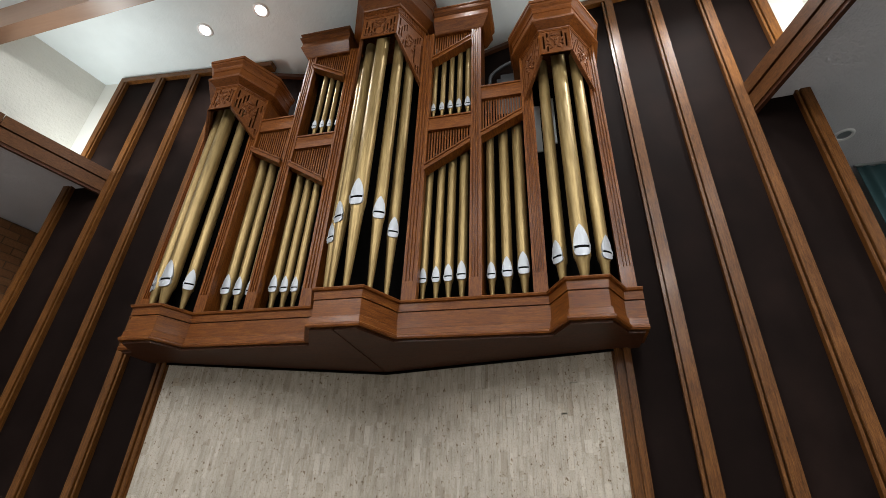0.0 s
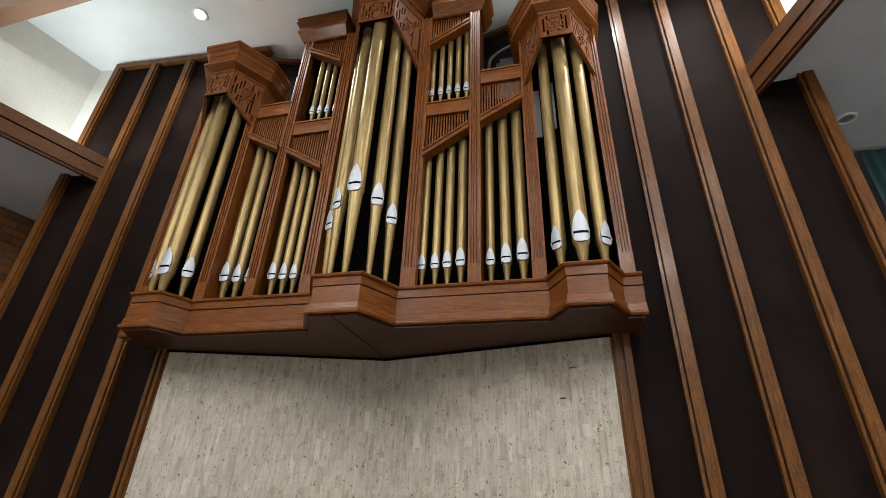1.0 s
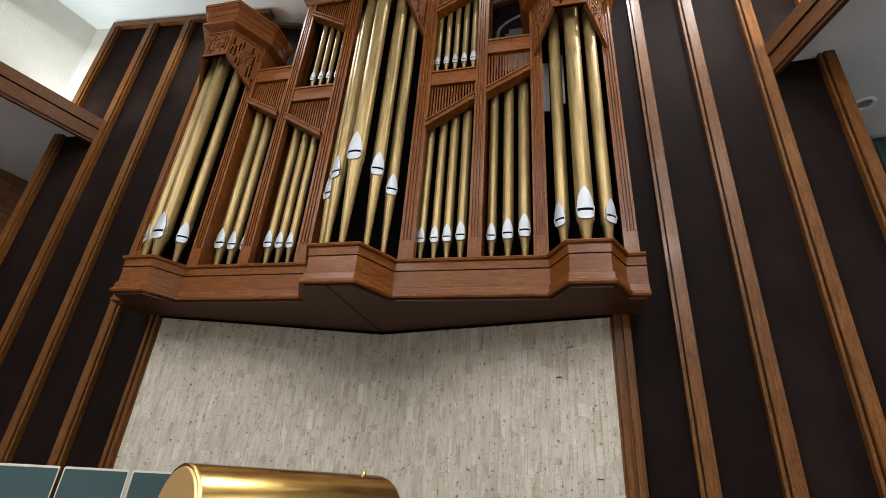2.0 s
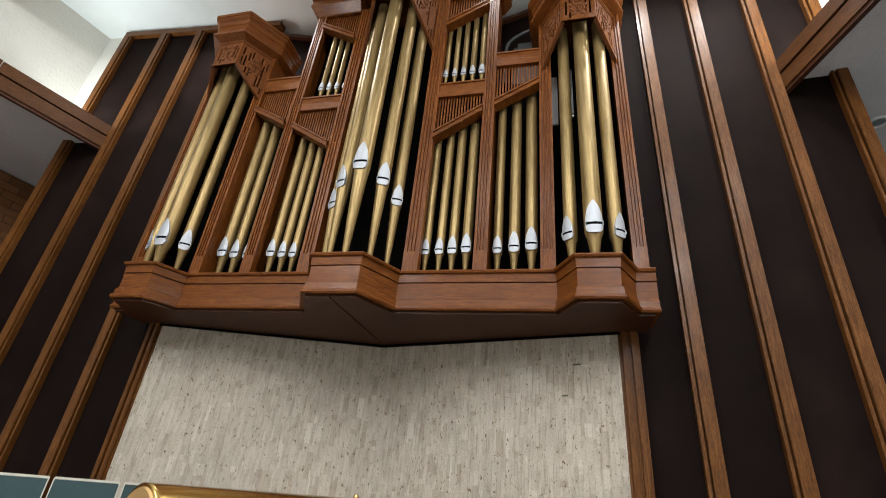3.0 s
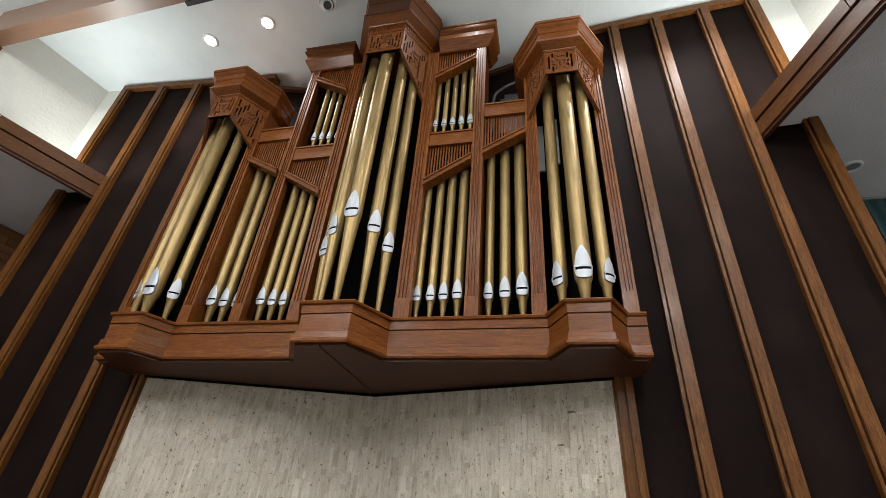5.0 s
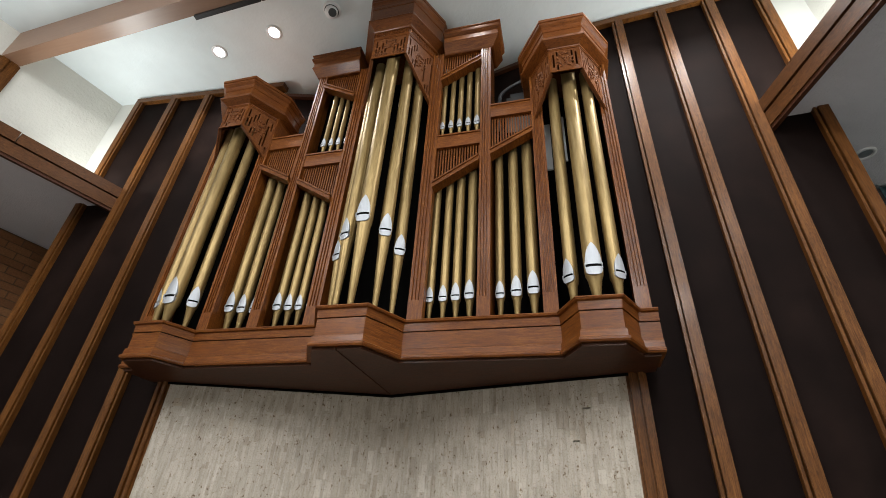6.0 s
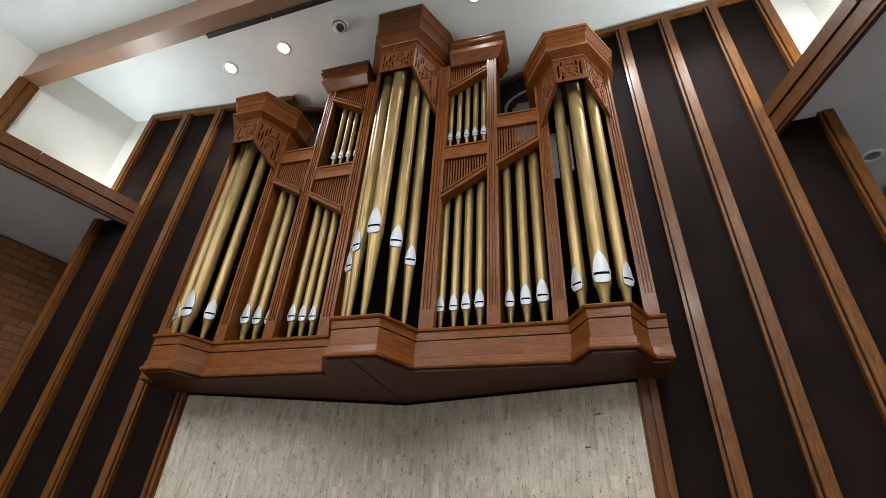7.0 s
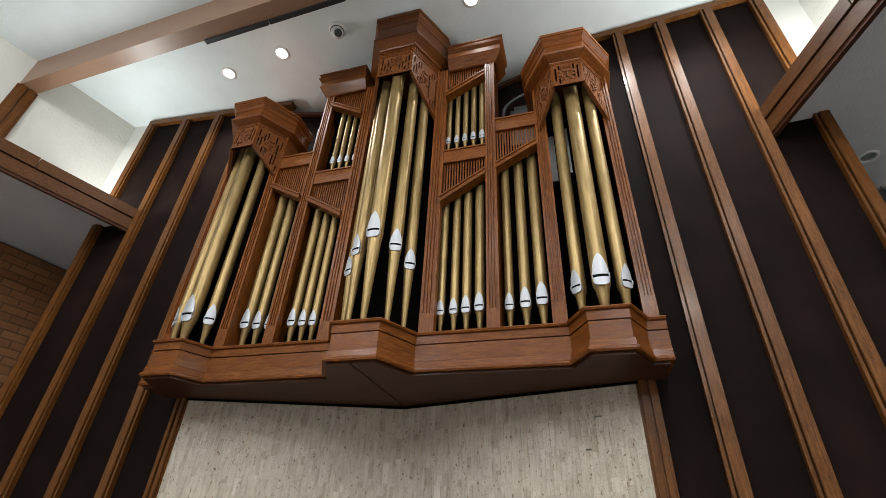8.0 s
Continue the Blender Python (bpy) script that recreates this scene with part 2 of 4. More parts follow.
def prism(bm, outline, lo, hi, axis="z"):
    """A solid with the given outline, between lo and hi along the axis."""
    def at(p, h):
        return {"z": (p[0], p[1], h), "y": (p[0], h, p[1]), "x": (h, p[0], p[1])}[axis]
    a = [bm.verts.new(at(p, lo)) for p in outline]
    c = [bm.verts.new(at(p, hi)) for p in outline]
    k = len(outline)
    bm.faces.new(a[::-1])
    bm.faces.new(c)
    for i in range(k):
        bm.faces.new((a[i], a[(i + 1) % k], c[(i + 1) % k], c[i]))


def tube(bm, rings, centre, sides=24, caps=True):
    """A turned shape about the vertical through centre: rings of (radius, z)."""
    loops = []
    for r, z in rings:
        loops.append([bm.verts.new((centre[0] + r * math.cos(2 * math.pi * i / sides), centre[1] + r * math.sin(2 * math.pi * i / sides), z)) for i in range(sides)])
    for p, q in zip(loops, loops[1:]):
        for i in range(sides):
            bm.faces.new((p[i], p[(i + 1) % sides], q[(i + 1) % sides], q[i]))
    if caps:
        bm.faces.new(loops[0][::-1])
        bm.faces.new(loops[-1])


def offset_line(pts, d):
    """The open plan line pushed out by d to its front (towards -y when it runs along +x), with mitres."""
    out = []
    p = [Vector(q) for q in pts]
    for i, q in enumerate(p):
        a = (q - p[i - 1]).normalized() if i else None
        c = (p[i + 1] - q).normalized() if i < len(p) - 1 else None
        na = Vector((a.y, -a.x)) if a else None
        nc = Vector((c.y, -c.x)) if c else None
        if na is None or nc is None:
            out.append(q + (na or nc) * d)
        else:
            s = (na + nc).normalized()
            out.append(q + s * (d / max(s.dot(na), 0.3)))
    return out


def moulding(bm, pts, profile, back):
    """Sweeps a profile of (outward, z) along a plan line and closes it at the line y = back."""
    rows = []
    for d, z in profile:
        q = offset_line(pts, d)
        rows.append([bm.verts.new((q[0].x, back, z))] + [bm.verts.new((k.x, k.y, z)) for k in q] + [bm.verts.new((q[-1].x, back, z))])
    for p, q in zip(rows, rows[1:]):
        for i in range(len(p) - 1):
            bm.faces.new((p[i], p[i + 1], q[i + 1], q[i]))
    for r, flip in ((rows[0], True), (rows[-1], False)):
        bm.faces.new(r[::-1] if flip else r)


# ---- the setting ----
Z_FLOOR = 0.0
def wall_y(x):
    """The line of the panelled wall: the two halves lean in towards the room."""
    return 0.50 - 0.0705 * abs(x)


EDGE_L, EDGE_R = -4.30, 3.92
KNEE = 2.03
CORNER_Y = 0.908

bm = boxed(-9, 9, -16, 4, -0.2, 0.0, 0)
tagged(linked("floor", bm, carpet), "grey-brown carpeted church floor", "floor", kind="structure")
bm = boxed(-9, 9, -16, 4, CEIL, CEIL + 0.2, 0)
tagged(linked("ceiling", bm, ceiling_white), "white roughly plastered flat ceiling", "ceiling", kind="structure")
for nm, b6 in (("wall_south", (-9, 9, -16.2, -16, 0, CEIL)), ("wall_north", (-9, 9, 4, 4.2, 0, CEIL)), ("wall_west", (-9.2, -9, -16, 4, 0, CEIL)), ("wall_east", (9, 9.2, -16, 4, 0, CEIL))):
    tagged(linked(nm, boxed(*b6, 0), nave_wall), "plain plastered wall that closes the church", "wall", kind="structure")


def batten(parent, x, z0, z1):
    """A broad board whose outer edge is at x, a shadow groove and a narrow strip on the side of the organ."""
    y = wall_y(x)
    s = 1 if x > 0 else -1
    m = Matrix.Translation((x, y, 0)) @ Matrix.Rotation(math.atan(-0.0705 * s), 4, "Z")
    bm = bmesh.new()

    def strip(a, c, y0, bevel):
        box(bm, min(-a * s, -c * s), max(-a * s, -c * s), y0, 0.070, z0, z1, bevel)
    strip(0.0, 0.080, 0.0, 0.004)
    strip(0.078, 0.094, 0.042, 0)
    strip(0.092, 0.114, 0.010, 0.003)
    bmesh.ops.transform(bm, matrix=m, verts=bm.verts)
    return part("batten", bm, batten_wood, parent)


def panelled_wall(name, xs, x_in, x_edge):
    """One half of the wall: a dark panel, its oak battens and the rail along its top."""
    s = 1 if x_edge > 0 else -1
    bm = bmesh.new()
    o = [(x_in, wall_y(x_in) + 0.13), (x_edge, wall_y(x_edge) + 0.13), (x_edge, wall_y(x_edge) + 0.24), (x_in, wall_y(x_in) + 0.24)]
    prism(bm, o, 0.0, 6.86)
    wall = tagged(linked(name, bm, panel_dark), "dark brown panelled wall with upright oak battens", "wall", kind="structure")
    for x in xs:
        batten(wall, x, 0.0, 6.80)
    stops = [x_in] + list(xs)
    for a, c in zip(stops, stops[1:]):
        bm = bmesh.new()
        prism(bm, [(a, wall_y(a) + 0.064), (c, wall_y(c) + 0.064), (c, wall_y(c) + 0.13), (a, wall_y(a) + 0.13)], 0.0, 6.80)
        part("panel", bm, panel_dark, wall)
    bm = bmesh.new()
    x_in = s * 1.90
    x_end = xs[-1]
    o = [(x_in, wall_y(x_in) + 0.004), (x_end, wall_y(x_end) + 0.004), (x_edge, wall_y(x_edge) + 0.12), (x_in, wall_y(x_in) + 0.12)]
    prism(bm, o, 6.80, 6.885)
    part("top_rail", bm, batten_across, wall)
    return wall


panelled_wall("wall_panelled_1", [-2.572, -3.098, -3.645, -4.235], -KNEE, EDGE_L)
panelled_wall("wall_panelled_2", [2.515, 2.968, 3.445, 3.912], KNEE, EDGE_R)

# white plastered margin of the end wall, above the ledges
for nm, x0, x1 in (("wall_margin_1", -4.78, EDGE_L), ("wall_margin_2", EDGE_R, 4.35)):
    bm = bmesh.new()
    prism(bm, [(x0, wall_y(x0) + 0.12), (x1, wall_y(x1) + 0.12), (x1, wall_y(x1) + 0.24), (x0, wall_y(x0) + 0.24)], 5.11, CEIL)
    tagged(linked(nm, bm, margin_white), "white plastered strip beside the panelling", "wall", kind="structure")

# folded wall behind and below the organ
for s, nm in ((-1, "wall_cork_1"), (1, "wall_cork_2")):
    bm = bmesh.new()
    a, c = (0.0, CORNER_Y + 0.012), (s * KNEE, wall_y(KNEE) + 0.03)
    prism(bm, [a, c, (c[0], c[1] + 0.2), (0.0, a[1] + 0.2)], 0.0, 2.72)
    tagged(linked(nm, bm, cork_gap), "wall clad in pale cork chips below the organ", "wall", kind="structure")
    bm = bmesh.new()
    prism(bm, [a, c, (c[0], c[1] + 0.2), (0.0, a[1] + 0.2)], 2.72, 6.60)
    up = tagged(linked("wall_behind_organ_%d" % (1 if s < 0 else 2), bm, panel_dark), "dark wall behind the organ case", "wall", kind="structure")
    bm = bmesh.new()
    prism(bm, [(0, a[1] - 0.05), (c[0], c[1] - 0.05), (c[0], c[1] + 0.2), (0.0, a[1] + 0.2)], 6.60, 6.655)
    part("top_rail", bm, wood_shaded, up)
    bm = bmesh.new()
    prism(bm, [(0, a[1] + 0.25), (s * 2.4, c[1] + 0.22), (s * 2.4, c[1] + 0.4), (0.0, a[1] + 0.42)], 6.4, CEIL)
    tagged(linked("wall_over_organ_%d" % (1 if s < 0 else 2), bm, textured_white), "white textured plaster wall over the organ chamber", "wall", kind="structure")
    bm = bmesh.new()
    m = Matrix.Translation((s * (KNEE + 0.008), wall_y(KNEE), 0))
    box(bm, -0.070, 0.070, 0.02, 0.12, 0, 2.72, 0.004, m)
    box(bm, -0.052, -0.012, -0.004, 0.03, 0, 2.72, 0.004, m)
    box(bm, 0.012, 0.052, -0.004, 0.03, 0, 2.72, 0.004, m)
    tagged(linked("trim_cork_%d" % (1 if s < 0 else 2), bm, batten_wood), "stepped oak post that edges the cork", "trim", kind="structure")


def side(s, lint0, lint1, clere0, clere1):
    """The ledge, lintel and clerestory at one flank of the chancel."""
    tag = "1" if s < 0 else "2"
    k = Vector((lint1[0] - lint0[0], lint1[1] - lint0[1])).normalized()
    far = Vector(lint0) + k * 4.2
    out = Vector((k.y, -k.x)) * (1 if s < 0 else -1)
    if out.x * s < 0:
        out = -out
    z0, z1 = 4.80, 5.10

    def strip(d0, d1, lo, hi, start=-0.08, end=4.2):
        bm = bmesh.new()
        p, q = Vector(lint0) + k * start, Vector(lint0) + k * end
        a, c = p + out * d0, q + out * d0
        e, g = q + out * d1, p + out * d1
        prism(bm, [tuple(a), tuple(c), tuple(e), tuple(g)], lo, hi)
        return bm
    beam = empty("lintel_" + tag, (lint0[0], lint0[1], z0))
    tagged(beam, "stepped oak lintel over the side opening", "lintel", kind="structure")
    part("lower_board", strip(0.0, 0.06, z0 + 0.02, z0 + 0.17), lintel_wood, beam)
    part("groove", strip(0.02, 0.06, z0 + 0.17, z0 + 0.185), unlit_black, beam)
    part("upper_board", strip(-0.012, 0.06, z0 + 0.185, z1 + 0.02, -0.08, 1.03), lintel_wood, beam)
    part("upper_board", strip(-0.014, 0.06, z0 + 0.185, z1 + 0.024, 1.038, 4.2), lintel_wood, beam)
    # dark strip built in for the shadow gap along the lintel's lower edge
    part("shadow_strip", strip(0.012, 0.05, z0 - 0.015, z0 + 0.02), wood_shaded, beam)
    # soffit slab and ledge
    bm = bmesh.new()
    a, c = Vector(lint0) + out * 0.06, far + out * 0.06
    prism(bm, [tuple(a), tuple(c), (s * 8.9, c.y), (s * 8.9, 3.9), (-4.78 if s < 0 else 4.35, 3.9), (a.x, a.y + 0.3)], z0 + 0.14, z1)
    tagged(linked("soffit_" + tag, bm, popcorn_grey), "grey popcorn-textured low ceiling of the side aisle", "ceiling", kind="structure")
    bm = bmesh.new()
    k2 = Vector((clere1[0] - clere0[0], clere1[1] - clere0[1])).normalized()
    e = Vector(clere0) + k2 * 5.0
    prism(bm, [tuple(clere0), tuple(e), (e.x + s * 0.2, e.y), (clere0[0] + s * 0.2, clere0[1])], z1, CEIL)
    tagged(linked("wall_clerestory_" + tag, bm, textured_white), "rough white textured plaster wall above the lintel", "wall", kind="structure")


side(-1, (-3.66, 0.20), (-4.08, -1.05), (-4.625, 0.31), (-5.11, -1.41))
side(1, (3.452, 0.25), (3.78, -0.86), (4.255, 0.33), (4.685, -1.4))

# exposed ceiling beam that crosses in front of the organ
bm = bmesh.new()
prism(bm, [(-5.08, -1.0), (5.2, -1.42), (5.2, -1.24), (-5.04, -0.82)], 6.45, CEIL)
tagged(linked("ceiling_beam", bm, beam_paint), "dull brown timber ceiling beam", "beam", kind="structure")


# ---- ceiling fixtures ----
def downlight(x, y):
    t = tagged(empty("downlight", (x, y, CEIL)), "round white recessed ceiling downlight, switched on", "downlight", "ceiling downlights")
    bm = bmesh.new()
    tube(bm, [(0.067, CEIL - 0.002), (0.070, CEIL - 0.012), (0.10, CEIL - 0.008), (0.102, CEIL)], (x, y), 32, False)
    part("trim_ring", bm, white_metal, t, smooth=True)
    bm = bmesh.new()
    tube(bm, [(0.068, CEIL - 0.006), (0.068, CEIL - 0.002)], (x, y), 32)
    part("lens", bm, lamp_glow, t, "glowing white lens")
    return t


for x, y, watts in DOWNLIGHTS:
    downlight(x, y)


# ---- the organ ----
ZI, ZB = 3.041, 2.723
organ = tagged(empty("pipe_organ", (0, 0.3, ZB)), "carved oak pipe organ with gold pipes above a cork wall", "pipe organ")

FRONT = [(-2.20, 0.0), (-2.084, 0.0), (-1.962, -0.235), (-1.657, -0.235), (-1.53, 0.0), (-0.388, 0.0), (-0.21, -0.325),
         (0.21, -0.325), (0.388, 0.0), (1.53, 0.0), (1.657, -0.235), (1.962, -0.235), (2.084, 0.0), (2.20, 0.0)]
bm = bmesh.new()
moulding(bm, FRONT, [(-0.030, ZB + 0.004), (-0.004, ZB), (0.004, ZB + 0.012), (0.004, ZB + 0.026), (-0.012, ZB + 0.036), (-0.016, ZB + 0.085),
                     (-0.030, ZB + 0.092), (-0.030, ZI - 0.098)], 0.33)
part("impost_fascia", bm, wood_across, organ, "broad varnished oak fascia")
bm = bmesh.new()
moulding(bm, FRONT, [(-0.040, ZI - 0.099), (-0.040, ZI - 0.090)], 0.33)
part("impost_groove", bm, unlit_black, organ)
bm = bmesh.new()
moulding(bm, FRONT, [(-0.024, ZI - 0.090), (-0.020, ZI - 0.028), (-0.002, ZI - 0.022), (0.004, ZI - 0.007), (0.002, ZI - 0.001), (-0.012, ZI)], 0.33)
part("impost_cap", bm, wood_across, organ, "rounded oak shelf edge")
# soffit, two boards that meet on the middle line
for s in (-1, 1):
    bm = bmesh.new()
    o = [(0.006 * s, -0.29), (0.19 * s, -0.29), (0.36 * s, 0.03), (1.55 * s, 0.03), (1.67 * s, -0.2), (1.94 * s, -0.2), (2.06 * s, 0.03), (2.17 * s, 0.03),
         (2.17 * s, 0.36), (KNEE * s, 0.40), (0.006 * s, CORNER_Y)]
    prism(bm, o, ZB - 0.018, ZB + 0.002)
    part("soffit_board", bm, wood_shaded, organ, "brown underside board with its shade put into the colour")
# black strip put in for the shadow where the soffit meets the cork
for s in (-1, 1):
    bm = bmesh.new()
    d = Vector((KNEE * s, wall_y(KNEE) + 0.03)) - Vector((0, CORNER_Y))
    nrm = Vector((d.y, -d.x)).normalized() * (0.05 if s > 0 else -0.05)
    a, c = Vector((0, CORNER_Y)), Vector((KNEE * s, wall_y(KNEE) + 0.03))
    prism(bm, [tuple(a), tuple(c), tuple(c + nrm * 0.6), tuple(a + nrm * 0.6)], ZB - 0.036, ZB - 0.018)
    part("cork_shadow_strip", bm, unlit_black, organ)


def pilaster(x0, x1, z1, y=0.016, plinth=0.17):
    """Fluted post on a plain foot block."""
    bm = bmesh.new()
    w = x1 - x0
    outline = [(x0, y + 0.07), (x0, y)]
    n_fl = 3
    edge = w * 0.16
    pitch = (w - 2 * edge) / n_fl
    for i in range(n_fl):
        a = x0 + edge + i * pitch
        outline += [(a + pitch * 0.14, y), (a + pitch * 0.26, y + 0.012), (a + pitch * 0.74, y + 0.012), (a + pitch * 0.86, y)]
    outline += [(x1, y), (x1, y + 0.07)]
    prism(bm, outline, ZI + plinth, z1)
    box(bm, x0 - 0.001, x1 + 0.001, y - 0.003, y + 0.071, ZI, ZI + plinth, 0.002)
    part("pilaster", bm, wood_up, organ, "fluted oak post")


for s in (-1, 1):
    for a, c, top in ((0.388, 0.512, 6.32), (0.94, 1.044, 6.32), (1.437, 1.545, 5.72), (2.066, 2.165, 5.72)):
        pilaster(min(a * s, c * s), max(a * s, c * s), top)


def rail(x0, z0, x1, z1, h, depth=0.06, y=0.02, label=""):
    """A board from one point to another, its top edge on the line given; cut upright at both ends."""
    bm = bmesh.new()
    prism(bm, [(x0, z0), (x1, z1), (x1, z1 - h), (x0, z0 - h)], y, y + depth, "y")
    t = 0.014
    prism(bm, [(x0, z0 + 0.004), (x1, z1 + 0.004), (x1, z1 - t), (x0, z0 - t)], y - 0.012, y + depth - 0.002, "y")
    part("rail", bm, wood_across, organ, label)


def grille(x0, x1, bottom0, bottom1, top, step=0.0255):
    """Upright slats, each a piece of its own, over the black backing sheet."""
    k = int((x1 - x0) / step)
    for i in range(k):
        c = x0 + (i + 0.5) * (x1 - x0) / k
        f = (c - x0) / (x1 - x0)
        lo = bottom0 + (bottom1 - bottom0) * f
        part("slat", boxed(c - 0.0066, c + 0.0066, 0.054, 0.072, lo - 0.01, top, 0), wood_up, organ)


for s in (-1, 1):
    def sx(a, c):
        return (a, c) if s > 0 else (-c, -a)
    # inner bay: lower opening, grille, rail, upper opening, grille
    x0, x1 = sx(0.512, 0.94)
    def ends(a, c):
        return (a, c) if s > 0 else (c, a)
    lo = ends(4.385, 4.655)
    rail(x0, lo[0], x1, lo[1], 0.060, 0.100, -0.022, "slanting oak rail")
    grille(x0, x1, *lo, 4.85)
    rail(x0, 5.012, x1, 5.012, 0.165, 0.05, 0.024)
    lo = ends(5.86, 6.12)
    rail(x0, lo[0], x1, lo[1], 0.058, 0.100, -0.022, "slanting oak rail")
    grille(x0, x1, *lo, 6.29)
    # outer bay
    x0, x1 = sx(1.044, 1.437)
    lo = ends(4.70, 4.925)
    rail(x0, lo[0], x1, lo[1], 0.060, 0.100, -0.022, "slanting oak rail")
    grille(x0, x1, *lo, 5.18)
    rail(x0, 5.345, x1, 5.345, 0.17, 0.05, 0.024)
    # cornice of the inner bay
    bm = bmesh.new()
    line = [(0.52, 0.02), (1.06, 0.02)] if s > 0 else [(-1.06, 0.02), (-0.52, 0.02)]
    prof = [(0.0, 6.28), (0.012, 6.29), (0.075, 6.40), (0.082, 6.41), (0.075, 6.415), (0.070, 6.50), (0.078, 6.505), (0.10, 6.535), (0.105, 6.555), (0.092, 6.565), (0.092, 6.60), (0.104, 6.606), (0.104, 6.622)]
    rows = []
    for d, z in prof:
        a, c = line[0][0], line[1][0]
        if s > 0:
            c += d
        else:
            a -= d
        rows.append([bm.verts.new((a, 0.30, z)), bm.verts.new((a, 0.02 - d, z)), bm.verts.new((c, 0.02 - d, z)), bm.verts.new((c, 0.30, z))])
    for p, q in zip(rows, rows[1:]):
        for i in range(4):
            bm.faces.new((p[i], p[(i + 1) % 4], q[(i + 1) % 4], q[i]))
    bm.faces.new(rows[0][::-1])
    bm.faces.new(rows[-1])
    part("bay_cornice", bm, wood_across, organ, "moulded oak cornice")
    # flank of the inner bay above the outer bay, and of the case
    part("case_side", boxed(min(1.02 * s, 1.04 * s), max(1.02 * s, 1.04 * s), 0.07, 0.30, ZI, 6.30, 0), wood_up, organ)
    part("case_side", boxed(min(2.13 * s, 2.16 * s), max(2.13 * s, 2.16 * s), 0.07, 0.33, ZI, 5.72, 0), wood_up, organ)
    part("case_side", boxed(min(1.44 * s, 1.46 * s), max(1.44 * s, 1.46 * s), 0.07, 0.30, ZI, 5.72, 0), wood_up, organ)
    part("case_side", boxed(min(0.40 * s, 0.42 * s), max(0.40 * s, 0.42 * s), 0.07, 0.30, ZI, 6.6, 0), wood_up, organ)
    # black sheets behind the pipes; the case's inner darkness is put into their colour
    part("backing", boxed(*sorted((0.42 * s, 1.02 * s)), 0.29, 0.30, ZI, 6.3, 0), unlit_black, organ)
    part("backing", boxed(*sorted((1.04 * s, 1.44 * s)), 0.29, 0.30, ZI, 5.2, 0), unlit_black, organ)
    part("backing", boxed(*sorted((1.46 * s, 2.13 * s)), 0.29, 0.30, ZI, 5.6, 0), unlit_black, organ)
    # toe board of the upper pipes
    part("toe_board", boxed(*sorted((0.5 * s, 0.95 * s)), 0.03, 0.28, 4.97, 5.0, 0), wood_across, organ)
part("backing", boxed(-0.40, 0.40, 0.29, 0.30, ZI, 6.4, 0), unlit_black, organ)


def vine(bm, pts, r, flat=0.6):
    """A thin carved stem: a six-sided tube along a line of (x, z), flattened towards the board and tapered to its end."""
    loops = []
    for i, (x, z) in enumerate(pts):
        a, c = pts[max(i - 1, 0)], pts[min(i + 1, len(pts) - 1)]
        d = Vector((c[0] - a[0], c[1] - a[1])).normalized()
        q = r * (1 - 0.5 * i / len(pts))
        loops.append([bm.verts.new((x - d.y * q * math.cos(k * math.pi / 3), -q * flat * math.sin(k * math.pi / 3) - 0.002, z + d.x * q * math.cos(k * math.pi / 3))) for k in range(6)])
    for p, q in zip(loops, loops[1:]):
        for i in range(6):
            bm.faces.new((p[i], p[(i + 1) % 6], q[(i + 1) % 6], q[i]))
    bm.faces.new(loops[0][::-1])
    bm.faces.new(loops[-1])


def leaf(bm, x, z, angle, long, wide):
    q = Matrix.Translation((x, -0.003, z)) @ Matrix.Rotation(-angle, 4, "Y") @ Matrix.Diagonal((long, 0.010, wide, 1))
    bmesh.ops.create_icosphere(bm, subdivisions=2, radius=1.0, matrix=q)


